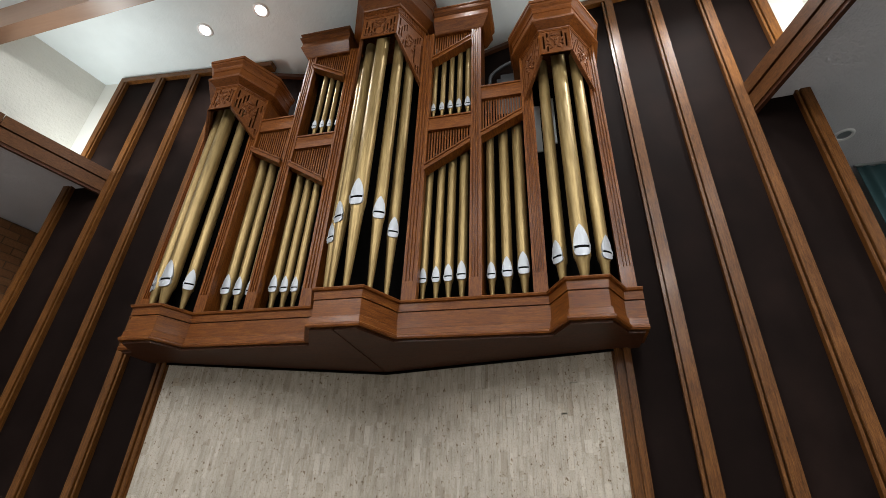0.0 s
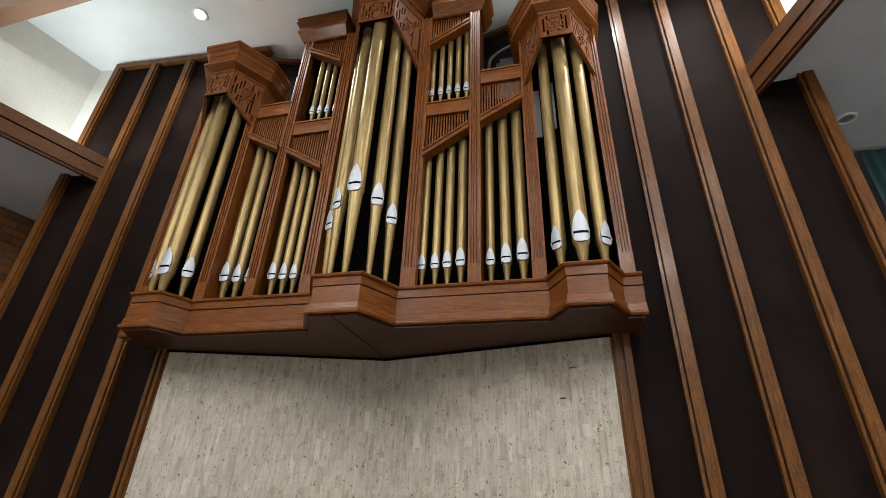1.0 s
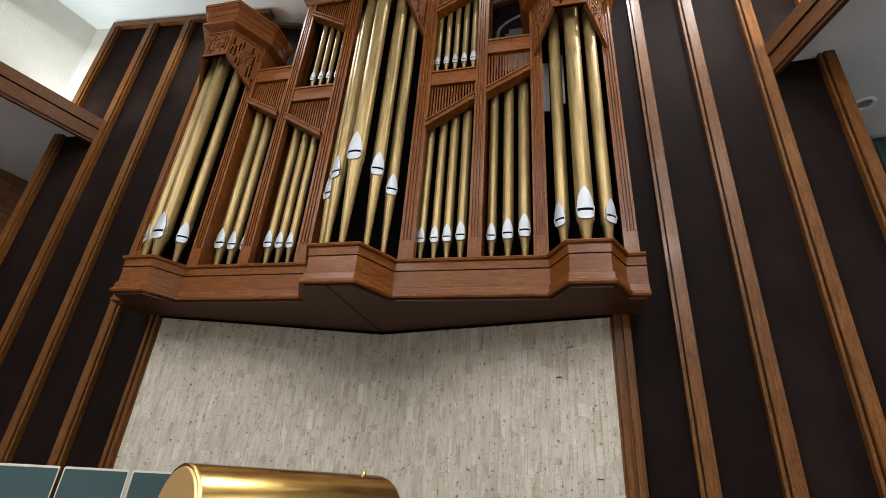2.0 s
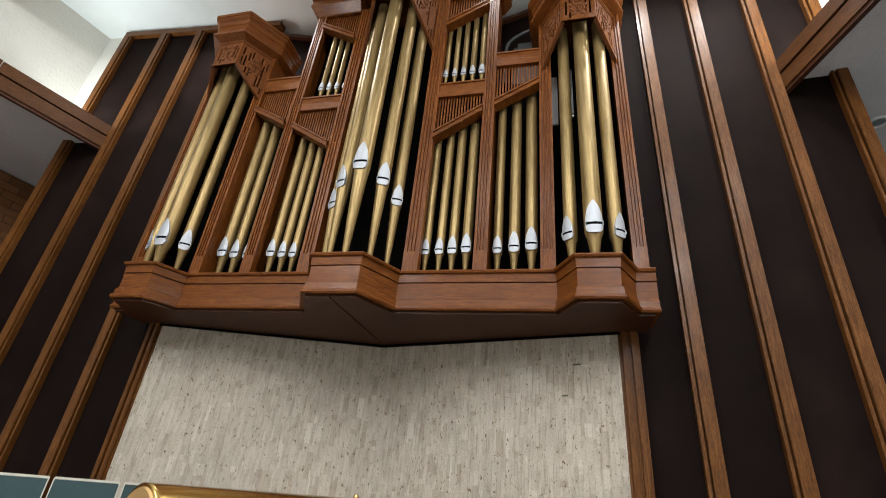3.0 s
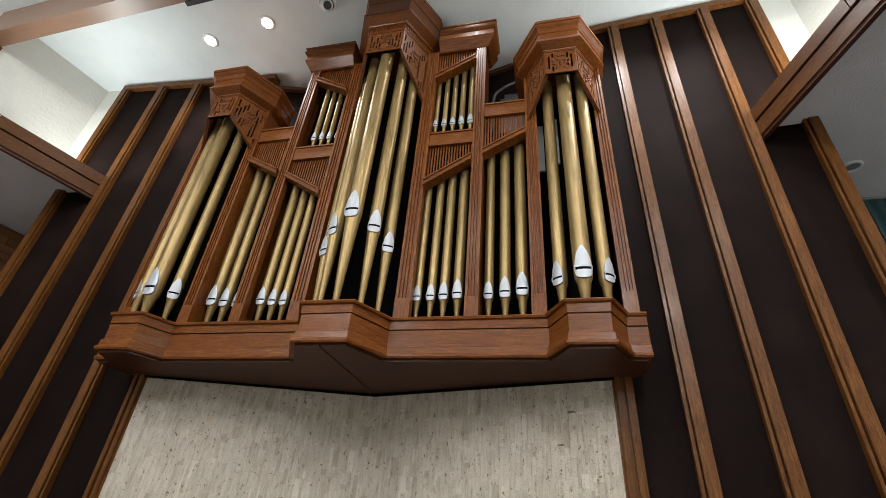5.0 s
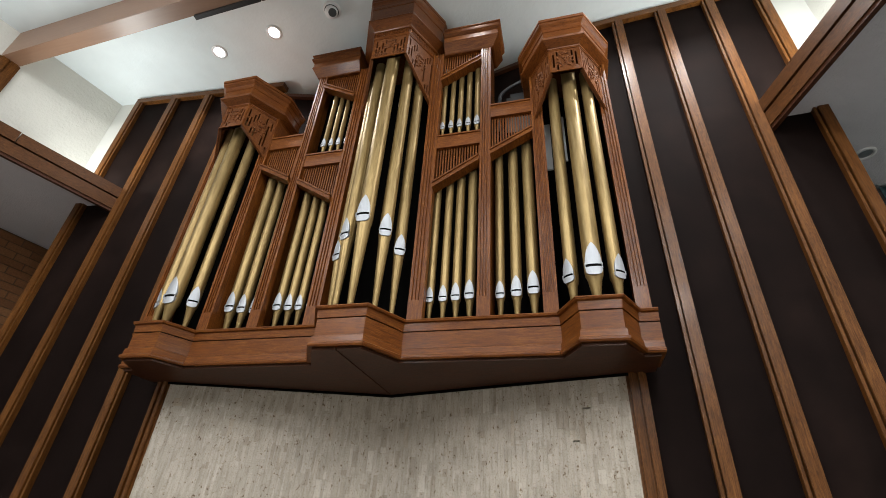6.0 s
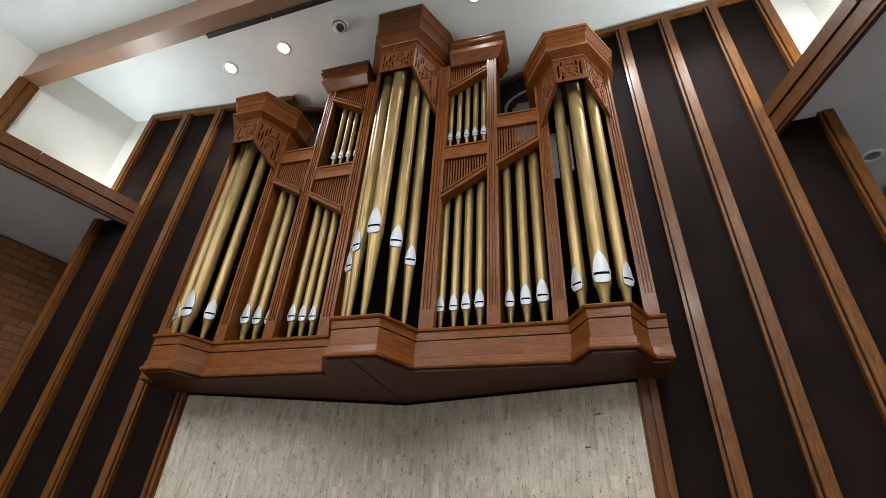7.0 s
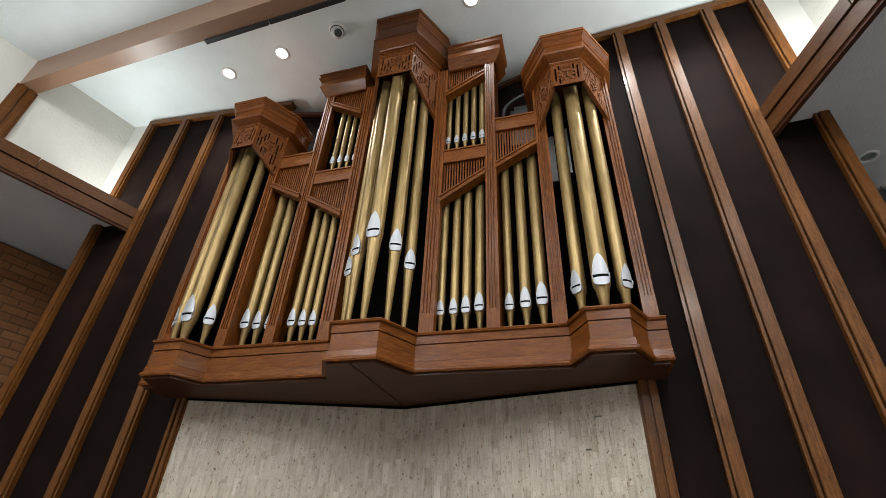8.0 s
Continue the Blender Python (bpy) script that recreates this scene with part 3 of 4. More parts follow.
def carved_panel(a, c, za0, zc0, z1, wide_scroll=False):
    """A pierced frieze between two plan points; its lower edge runs from za0 to zc0. Slots go through the board, and a carved palmette with scrolls stands proud of it."""
    a, c = Vector(a), Vector(c)
    d = c - a
    w = d.length
    u = d / w
    m = Matrix(((u.x, -u.y, 0, a.x), (u.y, u.x, 0, a.y), (0, 0, 1, 0), (0, 0, 0, 1)))

    def low(x):
        return za0 + (zc0 - za0) * x / w
    bm = bmesh.new()
    # the board: one plate with upright slots cut through it
    edges = []

    def loop(pts):
        vs = [bm.verts.new((x, 0.0, z)) for x, z in pts]
        for p, q in zip(vs, vs[1:] + vs[:1]):
            edges.append(bm.edges.new((p, q)))
    loop([(0.004, low(0.004)), (w - 0.004, low(w - 0.004)), (w - 0.004, z1), (0.004, z1)])
    cols = max(11, 2 * int(w / 0.036) + 1)
    step = (w - 0.024) / cols
    mid_x, slope = w / 2, (zc0 - za0) / w
    for i in range(1, cols, 2):
        x0, x1 = 0.012 + i * step, 0.012 + (i + 1) * step
        x = (x0 + x1) / 2
        if abs(x - mid_x) < 0.05:
            continue
        lo = max(low(x0), low(x1))
        turn_k = (i // 2) % 3
        if z1 - lo < 0.34:
            cuts = [[(lo + 0.075, z1 - 0.075)], [(lo + 0.035, lo + 0.105), (z1 - 0.10, z1 - 0.035)], [(lo + 0.10, z1 - 0.045)]][turn_k]
        else:
            cuts = [[(lo + 0.05, lo + 0.17), (z1 - 0.16, z1 - 0.05)], [(lo + 0.09, z1 - 0.15)], [(lo + 0.04, lo + 0.12), (z1 - 0.20, z1 - 0.09)]][turn_k]
        for c0, c1 in cuts:
            if c1 - c0 > 0.015:
                loop([(x0, c0), (x1, c0), (x1, c1), (x0, c1)])
    bmesh.ops.triangle_fill(bm, use_beauty=True, use_dissolve=False, edges=edges)
    out = bmesh.ops.extrude_face_region(bm, geom=bm.faces[:])
    bmesh.ops.translate(bm, vec=(0, 0.022, 0), verts=[g for g in out["geom"] if isinstance(g, bmesh.types.BMVert)])
    bmesh.ops.transform(bm, matrix=m, verts=bm.verts)
    frieze = part("frieze", bm, wood_carved, organ, "pierced carved oak frieze")
    bm = bmesh.new()
    t = 0.018
    prism(bm, [(0, low(0)), (w, low(w)), (w, low(w) + t), (0, low(0) + t)], -0.010, 0.024, "y")
    prism(bm, [(0, z1 - t), (w, z1 - t), (w, z1), (0, z1)], -0.006, 0.024, "y")
    for x in (0.0, w - 0.016):
        prism(bm, [(x, low(x)), (x + 0.016, low(x + 0.016)), (x + 0.016, z1), (x, z1)], -0.004, 0.024, "y")
    bmesh.ops.transform(bm, matrix=m, verts=bm.verts)
    part("frame", bm, wood_smooth, frieze)
    bm = bmesh.new()
    cz = (z1 + low(mid_x)) / 2 + (0.04 if wide_scroll else 0.0)
    ry = 0.075 if wide_scroll else min(0.115, (z1 - low(mid_x)) * 0.40)
    rx = 0.070
    for s in (-1, 1):
        for base, turn_in, size in ((-0.55, 2.6, 0.85), (0.15, 2.2, 0.62)):
            pts = []
            for i in range(15):
                f = i / 14
                an = -math.pi / 2 + turn_in * math.pi * f * 0.62
                rad = size * (1 - 0.72 * f)
                pts.append((mid_x + s * (0.30 + 0.62 * rad * math.cos(an)) * rx, cz + (base + 0.55 + rad * math.sin(an) * 0.75) * ry + slope * 0.3 * s * rx))
            vine(bm, pts, 0.0075)
        for i, (fx, fz, an) in enumerate(((0.86, -0.30, 0.5), (0.92, 0.18, 1.1), (0.62, 0.66, 1.35), (0.52, -0.78, -0.5), (0.30, 0.25, 1.2))):
            leaf(bm, mid_x + s * fx * rx, cz + fz * ry, an if s > 0 else math.pi - an, 0.022, 0.009)
        if wide_scroll:
            for k in range(3):
                pts = [(mid_x + s * (0.02 + k * 0.056 + 0.050 * f), low(mid_x) + 0.05 + 0.020 * math.sin(f * math.pi * 1.6 + k)) for f in (0, 0.17, 0.33, 0.5, 0.67, 0.83, 1.0)]
                vine(bm, pts, 0.009)
                leaf(bm, mid_x + s * (0.05 + k * 0.052), low(mid_x) + 0.075, 0.8 if s > 0 else 2.3, 0.020, 0.008)
    for k in range(5):
        an = math.pi * (0.18 + 0.16 * k)
        leaf(bm, mid_x + 0.030 * math.cos(an), cz + 0.62 * ry + 0.030 * math.sin(an), an, 0.024, 0.008)
    for k in range(3):
        bmesh.ops.create_icosphere(bm, subdivisions=2, radius=0.012, matrix=Matrix.Translation((mid_x, -0.004, cz + (k - 1.4) * 0.034)))
    bmesh.ops.transform(bm, matrix=m, verts=bm.verts)
    tagged(part("carving", bm, wood_carved, frieze, smooth=True), kind="stuff")


dentil_mesh = bpy.data.meshes.new("dentil")
bm = boxed(-0.0065, 0.0065, -0.014, 0.006, 0.0, 0.064, 0.002)
bm.to_mesh(dentil_mesh)
bm.free()
dentil_mesh.materials.append(wood_smooth)


def dentils(a, c, z, band):
    """A row of small upright blocks between two plan points, each a piece of its own."""
    a, c = Vector(a), Vector(c)
    d = c - a
    k = int(d.length / 0.027)
    for i in range(k):
        q = a + d * ((i + 0.5) / k)
        ob = new("dentil", dentil_mesh)
        ob.parent = band
        ob.matrix_basis = Matrix.Translation((q.x, q.y, z)) @ Matrix.Rotation(math.atan2(d.y, d.x), 4, "Z")


def tower_top(cx, half, side_half, y_front, y_side, z_low, z_side, z_frieze, z_top, reach, side_back, tall=False):
    """Friezes on the three faces of a tower and the flaring cornice over them; the tall one has a row of dentils."""
    p = [(cx - side_half, y_side), (cx - half, y_front), (cx + half, y_front), (cx + side_half, y_side)]
    carved_panel(p[0], p[1], z_side, z_low, z_frieze)
    carved_panel(p[1], p[2], z_low, z_low, z_frieze, tall)
    carved_panel(p[2], p[3], z_low, z_side, z_frieze)
    r = reach
    if tall:
        low_part = [(-0.005, -0.012), (0.012, -0.004), (0.016, 0.010), (0.002, 0.014), (0.002, 0.090), (0.022, 0.094), (0.028, 0.104), (0.028, 0.122), (0.018, 0.128),
                    (0.030, 0.140), (0.094, 0.192), (0.104, 0.198), (0.107, 0.208), (0.104, 0.218), (0.096, 0.224), (0.096, 0.236), (0.082, 0.242), (0.082, 0.440)]
        z0, rise = 0.440, z_top - z_frieze - 0.440
    else:
        low_part = [(-0.005, -0.012), (0.012, -0.004), (0.016, 0.006), (0.010, 0.012), (0.018, 0.014), (0.084, 0.040), (0.094, 0.044), (0.099, 0.056), (0.096, 0.068), (0.084, 0.072), (0.072, 0.078), (0.072, 0.180)]
        z0, rise = 0.180, z_top - z_frieze - 0.180
    a = low_part[-1][0]
    crown = [(a + 0.008, z0 + 0.004), (a + 0.008, z0 + 0.06 * rise), (a + 0.010, z0 + 0.08 * rise), (a + 0.011, z0 + 0.24 * rise), (a + 0.016, z0 + 0.40 * rise), (r * 0.90, z0 + 0.54 * rise),
             (r * 0.95, z0 + 0.60 * rise), (r * 0.95, z0 + 0.66 * rise), (r * 0.91, z0 + 0.675 * rise), (r * 0.91, z0 + 0.75 * rise), (r * 0.98, z0 + 0.77 * rise), (r, z0 + 0.80 * rise), (r, z0 + rise)]
    profile = [(d, z_frieze + z) for d, z in low_part + crown]
    bm = bmesh.new()
    moulding(bm, p, profile, side_back)
    top = part("tower_cornice", bm, wood_smooth, organ, "flaring moulded oak cornice")
    if tall:
        for q0, q1 in zip(p, p[1:]):
            dentils(q0, q1, z_frieze + 0.020, top)
    for q0, q1 in ((p[0][0], p[0][0] + 0.02), (p[3][0] - 0.02, p[3][0])):
        part("tower_flank", boxed(q0, q1, y_side + 0.002, side_back, z_side, z_frieze, 0), wood_up, organ)


for s in (-1, 1):
    tower_top(1.788 * s, 0.140, 0.345, -0.255, 0.06, 5.32, 5.02, 5.655, 5.971, 0.128, 0.33)
tower_top(0.0, 0.197, 0.392, -0.325, 0.05, 5.945, 5.52, 6.295, 6.915, 0.12, 0.33, True)


# ---- pipes ----
def pipe(x, y, r, z_foot, z_mouth, z_top, face):
    """A flue pipe: conical foot, mouth with pointed upper lip, dark slot and ears, and the body above it. face: degrees that the mouth turns from the front."""
    bm = bmesh.new()
    tube(bm, [(r * 0.30, z_foot), (r * 0.34, z_foot + 0.012), (r * (0.74 if z_mouth - z_foot < 0.4 else 0.86), z_mouth - r * 1.45), (r * 0.96, z_mouth - r * 0.85), (r, z_mouth - r * 0.2), (r, z_mouth + 0.05), (r, z_top - 0.01), (r * 0.985, z_top)], (x, y), 28)
    p = part("pipe", bm, gold, organ, smooth=True)
    m = Matrix.Translation((x, y, z_mouth)) @ Matrix.Rotation(radians(face), 4, "Z")

    def shield(outline, lift, bow=0.42, steps=6):
        """A plate of (height, half angle) rows that lies nearly flat across the front of the pipe and is solid back to it."""
        bm = bmesh.new()
        rr = r + lift
        grid, inner = [], []
        for z, half in outline:
            an = [half * (2 * i / steps - 1) for i in range(steps + 1)]
            grid.append([bm.verts.new((rr * math.sin(q), -rr * (1 - bow * (1 - math.cos(q))), z)) for q in an])
            inner.append([bm.verts.new((r * 0.98 * math.sin(q), -r * 0.98 * math.cos(q), z)) for q in an])
        for g in (grid, inner):
            for a, c in zip(g, g[1:]):
                for i in range(steps):
                    bm.faces.new((a[i], a[i + 1], c[i + 1], c[i]))
        for g in (0, -1):
            for i in range(steps):
                bm.faces.new((grid[g][i], grid[g][i + 1], inner[g][i + 1], inner[g][i]))
        for i in (0, -1):
            for j in range(len(outline) - 1):
                bm.faces.new((grid[j][i], grid[j + 1][i], inner[j + 1][i], inner[j][i]))
        bmesh.ops.transform(bm, matrix=m, verts=bm.verts)
        return bm
    hgt = r * 2.75
    upper = [(0.10 * r + hgt * f, 1.0 * (1 - f ** 1.75) ** 0.85 + 0.012) for f in (0, 0.12, 0.25, 0.4, 0.55, 0.68, 0.8, 0.9, 0.96, 1.0)]
    part("upper_lip", shield(upper, 0.003), tin, p, "bright tin pointed lip")
    lower = [(-0.22 * r - 1.0 * r * f, 0.98 * math.sqrt(max(0.0, 1 - f ** 3.6)) * (1 - 0.10 * f) + 0.10) for f in (0, 0.3, 0.55, 0.75, 0.88, 0.96, 1.0)]
    part("lower_lip", shield(lower, 0.002), tin, p, "bright tin lip")
    part("mouth_slot", shield([(-0.23 * r, 0.90), (0.11 * r, 0.90)], 0.0012), slot_black, p, "black slot")
    for e in (-1, 1):
        bm = bmesh.new()
        an = 1.02 * e
        q = Matrix.Translation((r * math.sin(an), -r * (1 - 0.42 * (1 - math.cos(an))), -0.1 * r)) @ Matrix.Rotation(an * 0.35, 4, "Z")
        k = r * 0.16
        prism(bm, [(0.010, -r * 0.42), (-k, -r * 0.34), (-k * 1.25, 0.0), (-k, r * 0.36), (0.010, r * 0.52)], -0.0016, 0.0016, "x")
        bmesh.ops.transform(bm, matrix=m @ q, verts=bm.verts)
        part("ear", bm, tin, p)
    return p


for s in (-1, 1):
    # inner bay, lower row
    for x, r, zm in ((0.534, 0.034, 3.266), (0.646, 0.036, 3.269), (0.750, 0.039, 3.275), (0.862, 0.042, 3.286)):
        pipe(x * s, 0.094 + r, r, ZI, zm, 4.385 + (x - 0.512) * 0.631 + 0.02, 0)
    # outer bay
    for x, r, zm in ((1.106, 0.038, 3.274), (1.234, 0.045, 3.292), (1.366, 0.050, 3.313)):
        pipe(x * s, 0.105 + r, r, ZI, zm, 4.70 + (x - 1.044) * 0.573 + 0.02, 0)
    # inner bay, upper row
    for x, r in ((0.538, 0.024), (0.627, 0.026), (0.715, 0.027), (0.804, 0.029), (0.895, 0.032))[:5 if s > 0 else 4]:
        pipe(x * s, 0.070 + r, r, 5.0, 5.190 + (x - 0.55) * 0.03, 5.86 + (x - 0.512) * 0.607 + 0.01, 0)
    # corner tower
    cx = 1.809 * s
    pipe(cx, -0.079, 0.066, ZI, 3.326, 5.56, 0)
    for e in (-1, 1):
        pipe(cx + 0.154 * e, -0.008 if e != s else -0.040, 0.050, ZI, 3.305 if e != s else 3.295, 5.50, 36 * e)
# middle tower
pipe(0.020, -0.235, 0.067, ZI, 3.890, 6.15, 0)
for s in (-1, 1):
    pipe(0.170 * s, -0.122, 0.056, ZI, 3.797, 6.08, 22 * s)
    pipe(0.272 * s, -0.015, 0.050, ZI, 3.660, 6.0, 26 * s)


# ---- cork cladding: rows of small upright chips ----
def cork_side(s):
    rng = random.Random(11 + s)
    a, c = Vector((0.0, CORNER_Y)), Vector((s * (KNEE - 0.058), wall_y(KNEE) + 0.026))
    d = c - a
    length = d.length
    u = d / length
    out = Vector((u.y, -u.x)) if s > 0 else Vector((-u.y, u.x))
    verts, faces = [], []

    def seam(x, z):
        return z + 0.008 * ((int(x / 0.11) * 7 + round(z / 0.222) * 3) % 5 - 2)

    x, band = 0.0, 0.48
    while band < 2.70:
        x1 = min(x + rng.uniform(0.016, 0.055), length)
        z, end = seam(x, band), min(seam(x1, band + 0.222) + 0.024, 2.704)
        while z < end - 0.012:
            z1 = min(z + rng.choice((0.05, 0.08, 0.12, 0.17, 0.22)) + rng.uniform(-0.02, 0.02), end)
            t = rng.uniform(0.0004, 0.0020)
            if x1 - x > 0.004:
                k = len(verts)
                g = 0.00025
                for dx, dz, o in ((g, g, -0.008), (-g, g, -0.008), (-g, -g, -0.008), (g, -g, -0.008), (2 * g, 2 * g, t), (-2 * g, 2 * g, t), (-2 * g, -2 * g, t), (2 * g, -2 * g, t)):
                    px = (x if dx > 0 else x1) + dx
                    pz = (z if dz > 0 else z1) + dz
                    q = a + u * px + out * o
                    verts.append((q.x, q.y, pz))
                faces += [(k + 4, k + 5, k + 6, k + 7), (k, k + 1, k + 5, k + 4), (k + 1, k + 2, k + 6, k + 5), (k + 2, k + 3, k + 7, k + 6), (k + 3, k, k + 4, k + 7)]
            z = z1
        x = x1
        if x >= length:
            x, band = 0.0, band + 0.222
    me = bpy.data.meshes.new("cork_cladding")
    me.from_pydata(verts, [], faces)
    me.materials.append(cork)
    ob = new("cork_cladding", me)
    return tagged(ob, "pale grey-beige cork chips in upright rows", "cork cladding", kind="stuff")


cork_side(-1)
cork_side(1)


# ---- post under the end of the ceiling beam, on the plaster ----
post = tagged(empty("beam_post", (-4.93, -0.95, 5.10)), "stepped oak post that carries the ceiling beam", "post", kind="structure")
turn = Matrix.Translation((-4.965, -0.91, 0)) @ Matrix.Rotation(radians(-17), 4, "Z")
part("board", boxed(-0.10, 0.03, -0.115, 0.115, 5.10, 6.45, 0.004, turn), batten_wood, post)
part("board", boxed(-0.10, 0.050, 0.006, 0.085, 5.10, 6.45, 0.004, turn), batten_wood, post)
part("board", boxed(-0.10, 0.050, -0.085, -0.006, 5.10, 6.45, 0.004, turn), batten_wood, post)


# ---- things on the ceiling ----
def dome_camera(x, y):
    t = tagged(empty("dome_camera", (x, y, CEIL)), "small white round camera fixed under the ceiling", "camera")
    bm = bmesh.new()
    tube(bm, [(0.108, CEIL), (0.108, CEIL - 0.012), (0.098, CEIL - 0.03), (0.082, CEIL - 0.034)], (x, y), 32)
    part("base", bm, white_metal, t)
    bm = bmesh.new()
    tube(bm, [(0.084, CEIL - 0.034), (0.086, CEIL - 0.038), (0.084, CEIL - 0.042)], (x, y), 32)
    part("collar", bm, hose_grey, t, "thin grey collar")
    bm = bmesh.new()
    bmesh.ops.create_uvsphere(bm, u_segments=28, v_segments=16, radius=0.078, matrix=Matrix.Translation((x, y, CEIL - 0.055)))
    part("ball", bm, white_metal, t, smooth=True)
    bm = bmesh.new()
    m = look((x, y, CEIL - 0.055), (x + 1.6, y - 0.9, CEIL - 2.6))
    bmesh.ops.create_cone(bm, cap_ends=True, segments=28, radius1=0.044, radius2=0.050, depth=0.03, matrix=m @ Matrix.Translation((0, 0, -0.066)))
    part("lens_cover", bm, hose_grey, t, "dark grey front glass")
    return t


dome_camera(-0.80, -0.43)

track = tagged(empty("lighting_track", (-1.5, -0.9, 6.45)), "black lighting track along the ceiling beam", "lighting track")
for x0, x1 in ((-2.15, -1.30), (-1.28, -0.35)):
    ya, yb = -0.985 - (x0 + 2.15) * 0.041, -0.985 - (x1 + 2.15) * 0.041
    bm = bmesh.new()
    prism(bm, [(x0, ya + 0.035), (x1, yb + 0.035), (x1, yb + 0.085), (x0, ya + 0.085)], 6.420, 6.449)
    part("rail", bm, black_metal, track)

ring = tagged(empty("soffit_downlight", (4.47, 0.94, 4.94)), "unlit recessed downlight with a bright metal ring", "downlight")
bm = bmesh.new()
tube(bm, [(0.060, 4.938), (0.062, 4.926), (0.088, 4.930), (0.092, 4.94)], (4.47, 0.94), 32, False)
part("trim_ring", bm, white_metal, ring, smooth=True)
bm = bmesh.new()
tube(bm, [(0.061, 4.9375), (0.061, 4.9395)], (4.47, 0.94), 32)
part("lens", bm, grey_metal, ring)


# ---- curtain in the far side aisle ----
def curtain(x0, x1, y, z0, z1):
    bm = bmesh.new()
    k = 240
    cols = []
    for i in range(k + 1):
        x = x0 + (x1 - x0) * i / k
        ph = (x - x0) / 0.13 * 2 * math.pi
        row = []
        for j in range(9):
            f = j / 8
            pinch = 1 - 0.75 * max(0.0, (f - 0.86) / 0.14)
            row.append(bm.verts.new((x + 0.012 * math.sin(ph * 0.5 + j) * pinch, y + 0.045 * math.sin(ph + 0.25 * math.sin(j + x)) * pinch, z0 + (z1 - z0) * f)))
        cols.append(row)
    for p, q in zip(cols, cols[1:]):
        for j in range(8):
            bm.faces.new((p[j], q[j], q[j + 1], p[j + 1]))
    ob = linked("curtain", bm, curtain_teal, smooth=True)
    mod = ob.modifiers.new("thick", "SOLIDIFY")
    mod.thickness = 0.006
    return tagged(ob, "dark teal pleated curtain hanging in the side aisle", "curtain")


curtain(4.80, 8.6, 1.46, 0.05, 4.91)
tagged(linked("curtain_rail", boxed(4.78, 8.6, 1.445, 1.475, 4.912, 4.938, 0.003), grey_metal), "thin metal curtain rail under the low ceiling", "curtain rail")


# ---- choir chairs: only their teal backs are seen ----
def choir_chair(at, turn_z):
    t = tagged(empty("choir_chair", (0, 0, 0)), "teal upholstered choir chair with pale piped edges", "chair", "choir chairs")
    w, top, base = 0.172, 1.445, 0.50
    bm = bmesh.new()
    prism(bm, [(-w, base + 0.42), (w, base + 0.42), (w, top - 0.02), (w - 0.012, top - 0.006), (-w + 0.012, top - 0.006), (-w, top - 0.02)], -0.022, 0.022, "y")
    back = part("backrest", bm, teal_cloth, t)
    for y in (-0.024, 0.016):
        bm = bmesh.new()
        prism(bm, [(-w - 0.006, base + 0.42), (-w, base + 0.42), (-w, top - 0.012), (w, top - 0.012), (w, base + 0.42), (w + 0.006, base + 0.42), (w + 0.006, top - 0.006), (w, top), (-w, top), (-w - 0.006, top - 0.006)], y, y + 0.008, "y")
        part("piping", bm, page_white, back, "pale cream piping")
    part("seat", boxed(-w, w, -0.46, -0.02, base + 0.40, base + 0.46, 0.015), teal_cloth, t)
    for q in (-1, 1):
        for y in (-0.44, 0.0):
            part("leg", boxed(q * (w - 0.02) - 0.014, q * (w - 0.02) + 0.014, y - 0.014, y + 0.014, base, base + 0.41, 0.003), grey_metal, t)
    t.matrix_basis = Matrix.Translation(at) @ Matrix.Rotation(turn_z, 4, "Z")
    return t


tagged(linked("choir_riser", boxed(-4.2, 1.2, -1.9, 0.15, 0.0, 0.5, 0.01), carpet), "low carpeted choir riser below the organ", "riser", kind="structure")
ROW = Vector((0.69, 0.724))
chair = choir_chair((-1.372, -0.33, 0), math.atan2(ROW.y, ROW.x))
for i in (-3, -2, -1, 1):
    copy_thing(chair, Matrix.Translation((-1.372 + ROW.x * 0.378 * i, -0.33 + ROW.y * 0.378 * i, 0)) @ Matrix.Rotation(math.atan2(ROW.y, ROW.x), 4, "Z"))


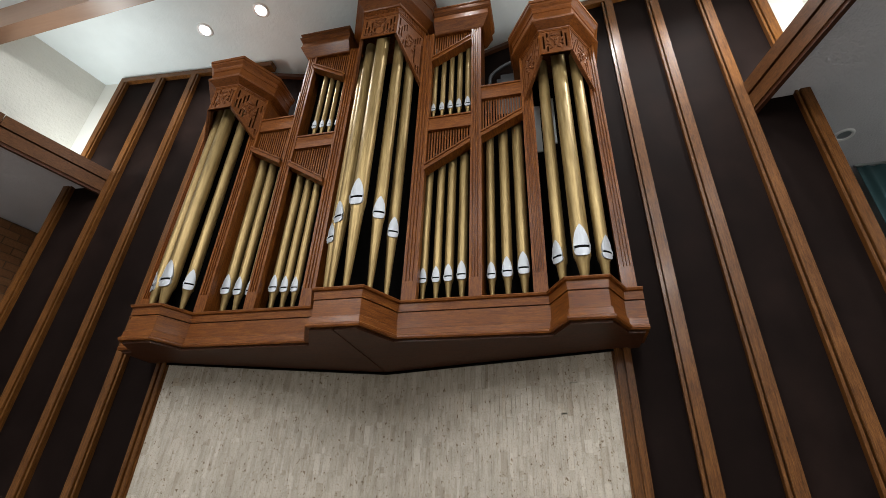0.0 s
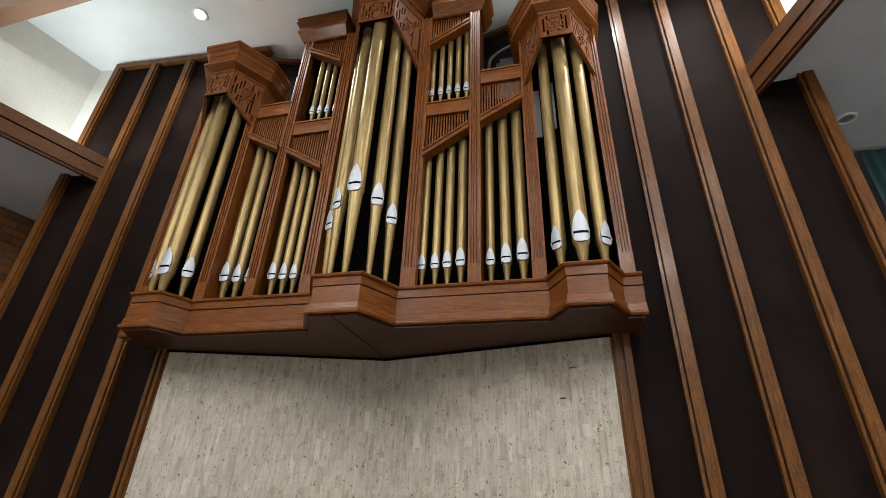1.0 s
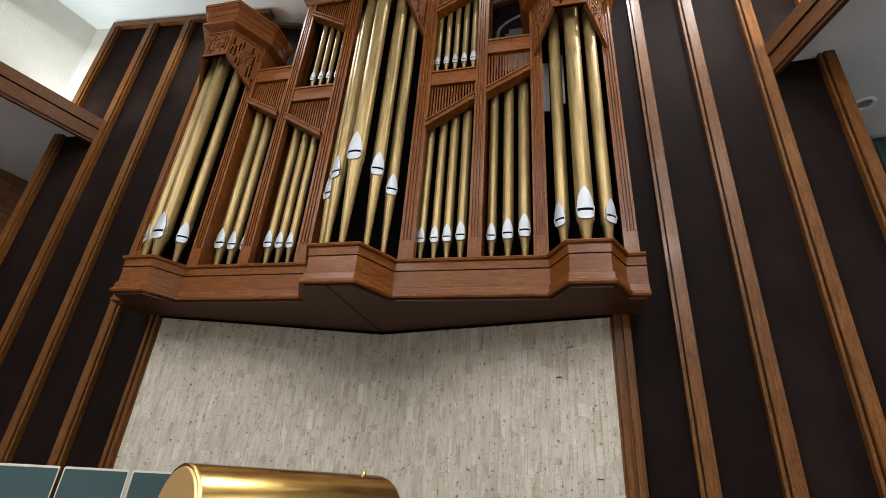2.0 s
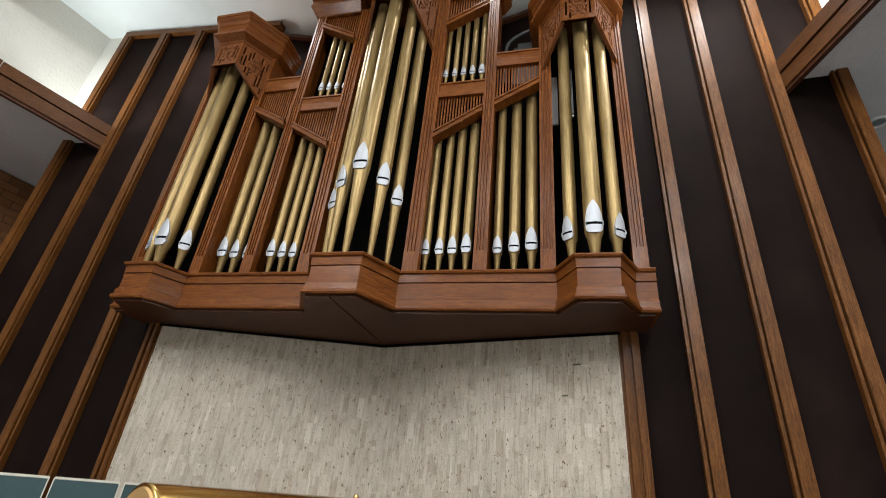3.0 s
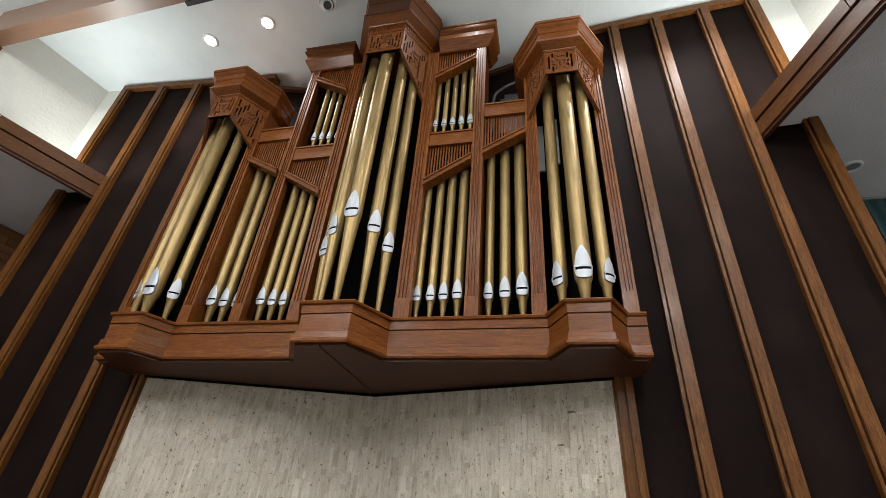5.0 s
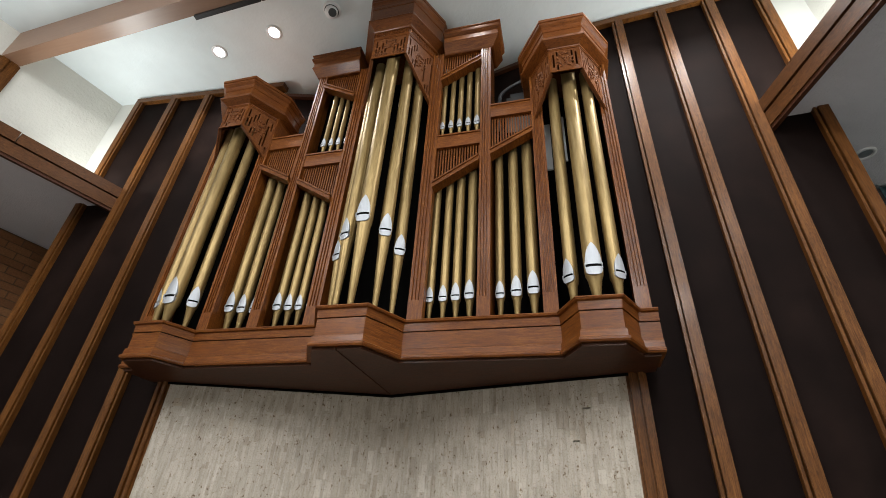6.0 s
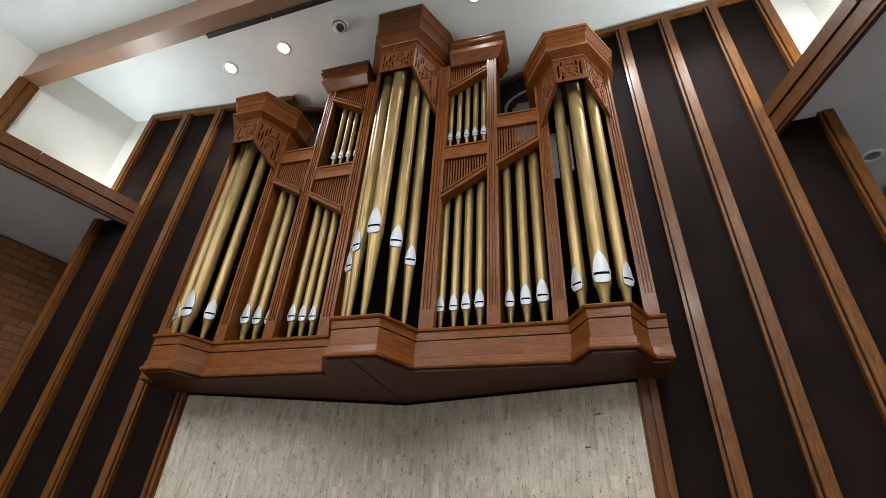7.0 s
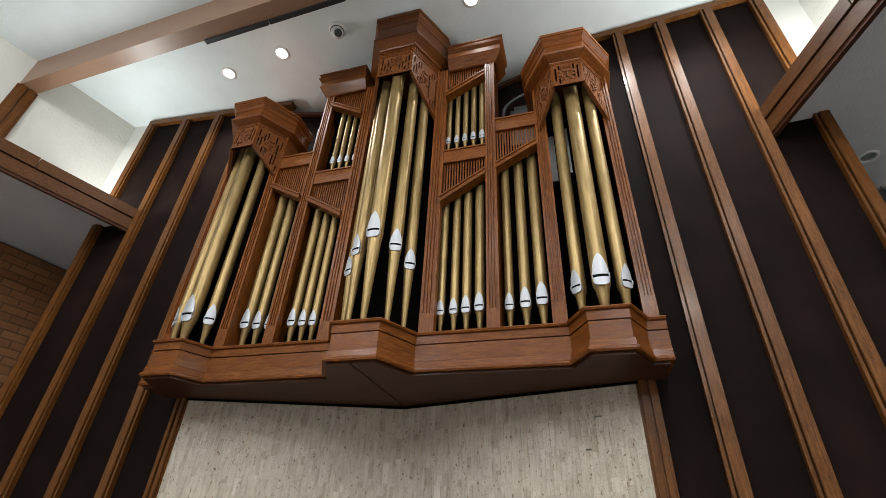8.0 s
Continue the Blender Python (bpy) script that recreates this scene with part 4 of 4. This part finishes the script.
# ---- the music lamp on the console, close to the camera ----
def music_lamp(left, right, r):
    left, right = Vector(left), Vector(right)
    t = tagged(empty("music_lamp", ((left.x + right.x) / 2, (left.y + right.y) / 2, 1.16)), "polished brass music lamp with a cylindrical shade on the console", "lamp")
    d = right - left
    m = Matrix.Translation((left + right) / 2) @ d.to_track_quat("Z", "Y").to_matrix().to_4x4()
    h = d.length / 2
    bm = bmesh.new()
    tube(bm, [(r - 0.004, -h + 0.001), (r, -h + 0.001), (r, -h + 0.004), (r, h - 0.012), (r - 0.002, h - 0.005), (r - 0.008, h), (0.004, h + 0.001)], (0, 0), 48, False)
    bmesh.ops.transform(bm, matrix=m, verts=bm.verts)
    shade = part("shade", bm, brass, t, "polished brass cylinder", smooth=True)
    bm = bmesh.new()
    tube(bm, [(0.002, -h - 0.001), (r - 0.004, -h - 0.001), (r - 0.002, -h + 0.003)], (0, 0), 48, False)
    bmesh.ops.transform(bm, matrix=m, verts=bm.verts)
    part("end_cap", bm, brass_end, shade, "dull brass end disc")
    bm = bmesh.new()
    tube(bm, [(0.007, -h - 0.007), (0.0075, -h - 0.001)], (0, 0), 16)
    bmesh.ops.transform(bm, matrix=m, verts=bm.verts)
    part("screw", bm, grey_metal, shade)
    bm = bmesh.new()
    k = left + d * 0.86 + Vector((0, 0, r))
    tube(bm, [(0.0025, k.z - 0.002), (0.003, k.z + 0.001), (0.0022, k.z + 0.004)], (k.x, k.y), 12)
    part("knob", bm, brass, shade)
    mid = (left + right) / 2
    bm = bmesh.new()
    tube(bm, [(0.007, 1.18), (0.007, mid.z - r + 0.004)], (mid.x + 0.0, mid.y + 0.0), 16)
    part("stem", bm, brass, t, smooth=True)
    bm = bmesh.new()
    tube(bm, [(0.07, 1.16), (0.07, 1.172), (0.05, 1.182), (0.01, 1.19)], (mid.x, mid.y), 32)
    part("base", bm, brass, t, smooth=True)
    return t


music_lamp((1.195, -2.712, 1.522), (1.318, -2.480, 1.520), 0.046)
console = tagged(empty("organ_console", (1.2, -2.55, 0.0)), "oak organ console that carries the music lamp", "organ console")
turn = Matrix.Translation((1.24, -2.60, 0)) @ Matrix.Rotation(radians(43), 4, "Z")
part("body", boxed(-0.75, 0.75, -0.10, 0.45, 0.0, 1.12, 0.01, turn), wood_across, console)
part("top", boxed(-0.78, 0.78, -0.12, 0.48, 1.12, 1.16, 0.008, turn), wood_across, console)


# ---- works seen over the low bays ----
def hose(name, pts, r, mat, label):
    cu = bpy.data.curves.new(name, "CURVE")
    cu.dimensions, cu.bevel_depth, cu.bevel_resolution = "3D", r, 4
    sp = cu.splines.new("NURBS")
    sp.points.add(len(pts) - 1)
    for p, q in zip(sp.points, pts):
        p.co = (*q, 1)
    sp.use_endpoint_u, sp.order_u = True, 3
    cu.materials.append(mat)
    return tagged(new(name, cu), label, "hose")


hose("wind_hose", [(1.08, 0.33, 5.30), (1.085, 0.33, 5.76), (1.12, 0.33, 5.88), (1.30, 0.34, 6.02), (1.48, 0.36, 6.10)], 0.02, hose_grey, "grey flexible wind hose behind the organ case")
tagged(linked("wind_chest", boxed(1.16, 1.46, 0.37, 0.52, 5.05, 5.93, 0.05), hose_grey), "dark grey wind chest behind the low bay", "wind chest")
tagged(linked("wooden_pipe", boxed(-1.29, -1.22, 0.33, 0.40, 5.05, 6.16, 0.01), black_metal), "black square pipe behind the low bay", "organ pipe")
tagged(linked("pipe_label", boxed(-1.296, -1.262, 0.322, 0.329, 5.70, 6.10, 0.0), paper_white), "white card strip fixed to a black pipe", "card")
tagged(linked("wooden_pipe", boxed(-1.15, -1.10, 0.36, 0.42, 5.05, 6.34, 0.01), black_metal), "black square pipe behind the low bay", "organ pipe")
for x0, x1, z0, z1 in ((1.50, 1.60, 4.62, 5.22), (1.70, 1.74, 4.70, 5.30)):
    tagged(linked("backing_card", boxed(x0, x1, 0.270, 0.286, z0, z1, 0.002), paper_white), "white card behind the tower pipes", "card")


# ---- brick end wall of the side aisle ----
bm = boxed(-6.10, -5.94, -3.4, 3.9, 0.0, 4.93, 0)
slant = Matrix.Translation((-5.86, 0.4, 0)) @ Matrix.Rotation(radians(-13), 4, "Z") @ Matrix.Translation((5.94, -0.4, 0))
bmesh.ops.transform(bm, matrix=slant, verts=bm.verts)
brick_wall = tagged(linked("wall_brick", bm, mortar), "orange-brown brick wall of the side aisle", "wall", kind="structure")
bm = boxed(0, 0.016, -0.145, 0.145, -0.0475, 0.0475, 0.003)
me = bpy.data.meshes.new("brick")
bm.to_mesh(me)
bm.free()
me.materials.append(brick_clay)
for row in range(20):
    for col in range(11):
        z = 4.86 - 0.107 * row
        y = -0.9 + 0.305 * col + (0.152 if row % 2 else 0.0)
        ob = new("brick", me)
        ob.parent = brick_wall
        ob.matrix_basis = slant @ Matrix.Translation((-5.944, y, z))
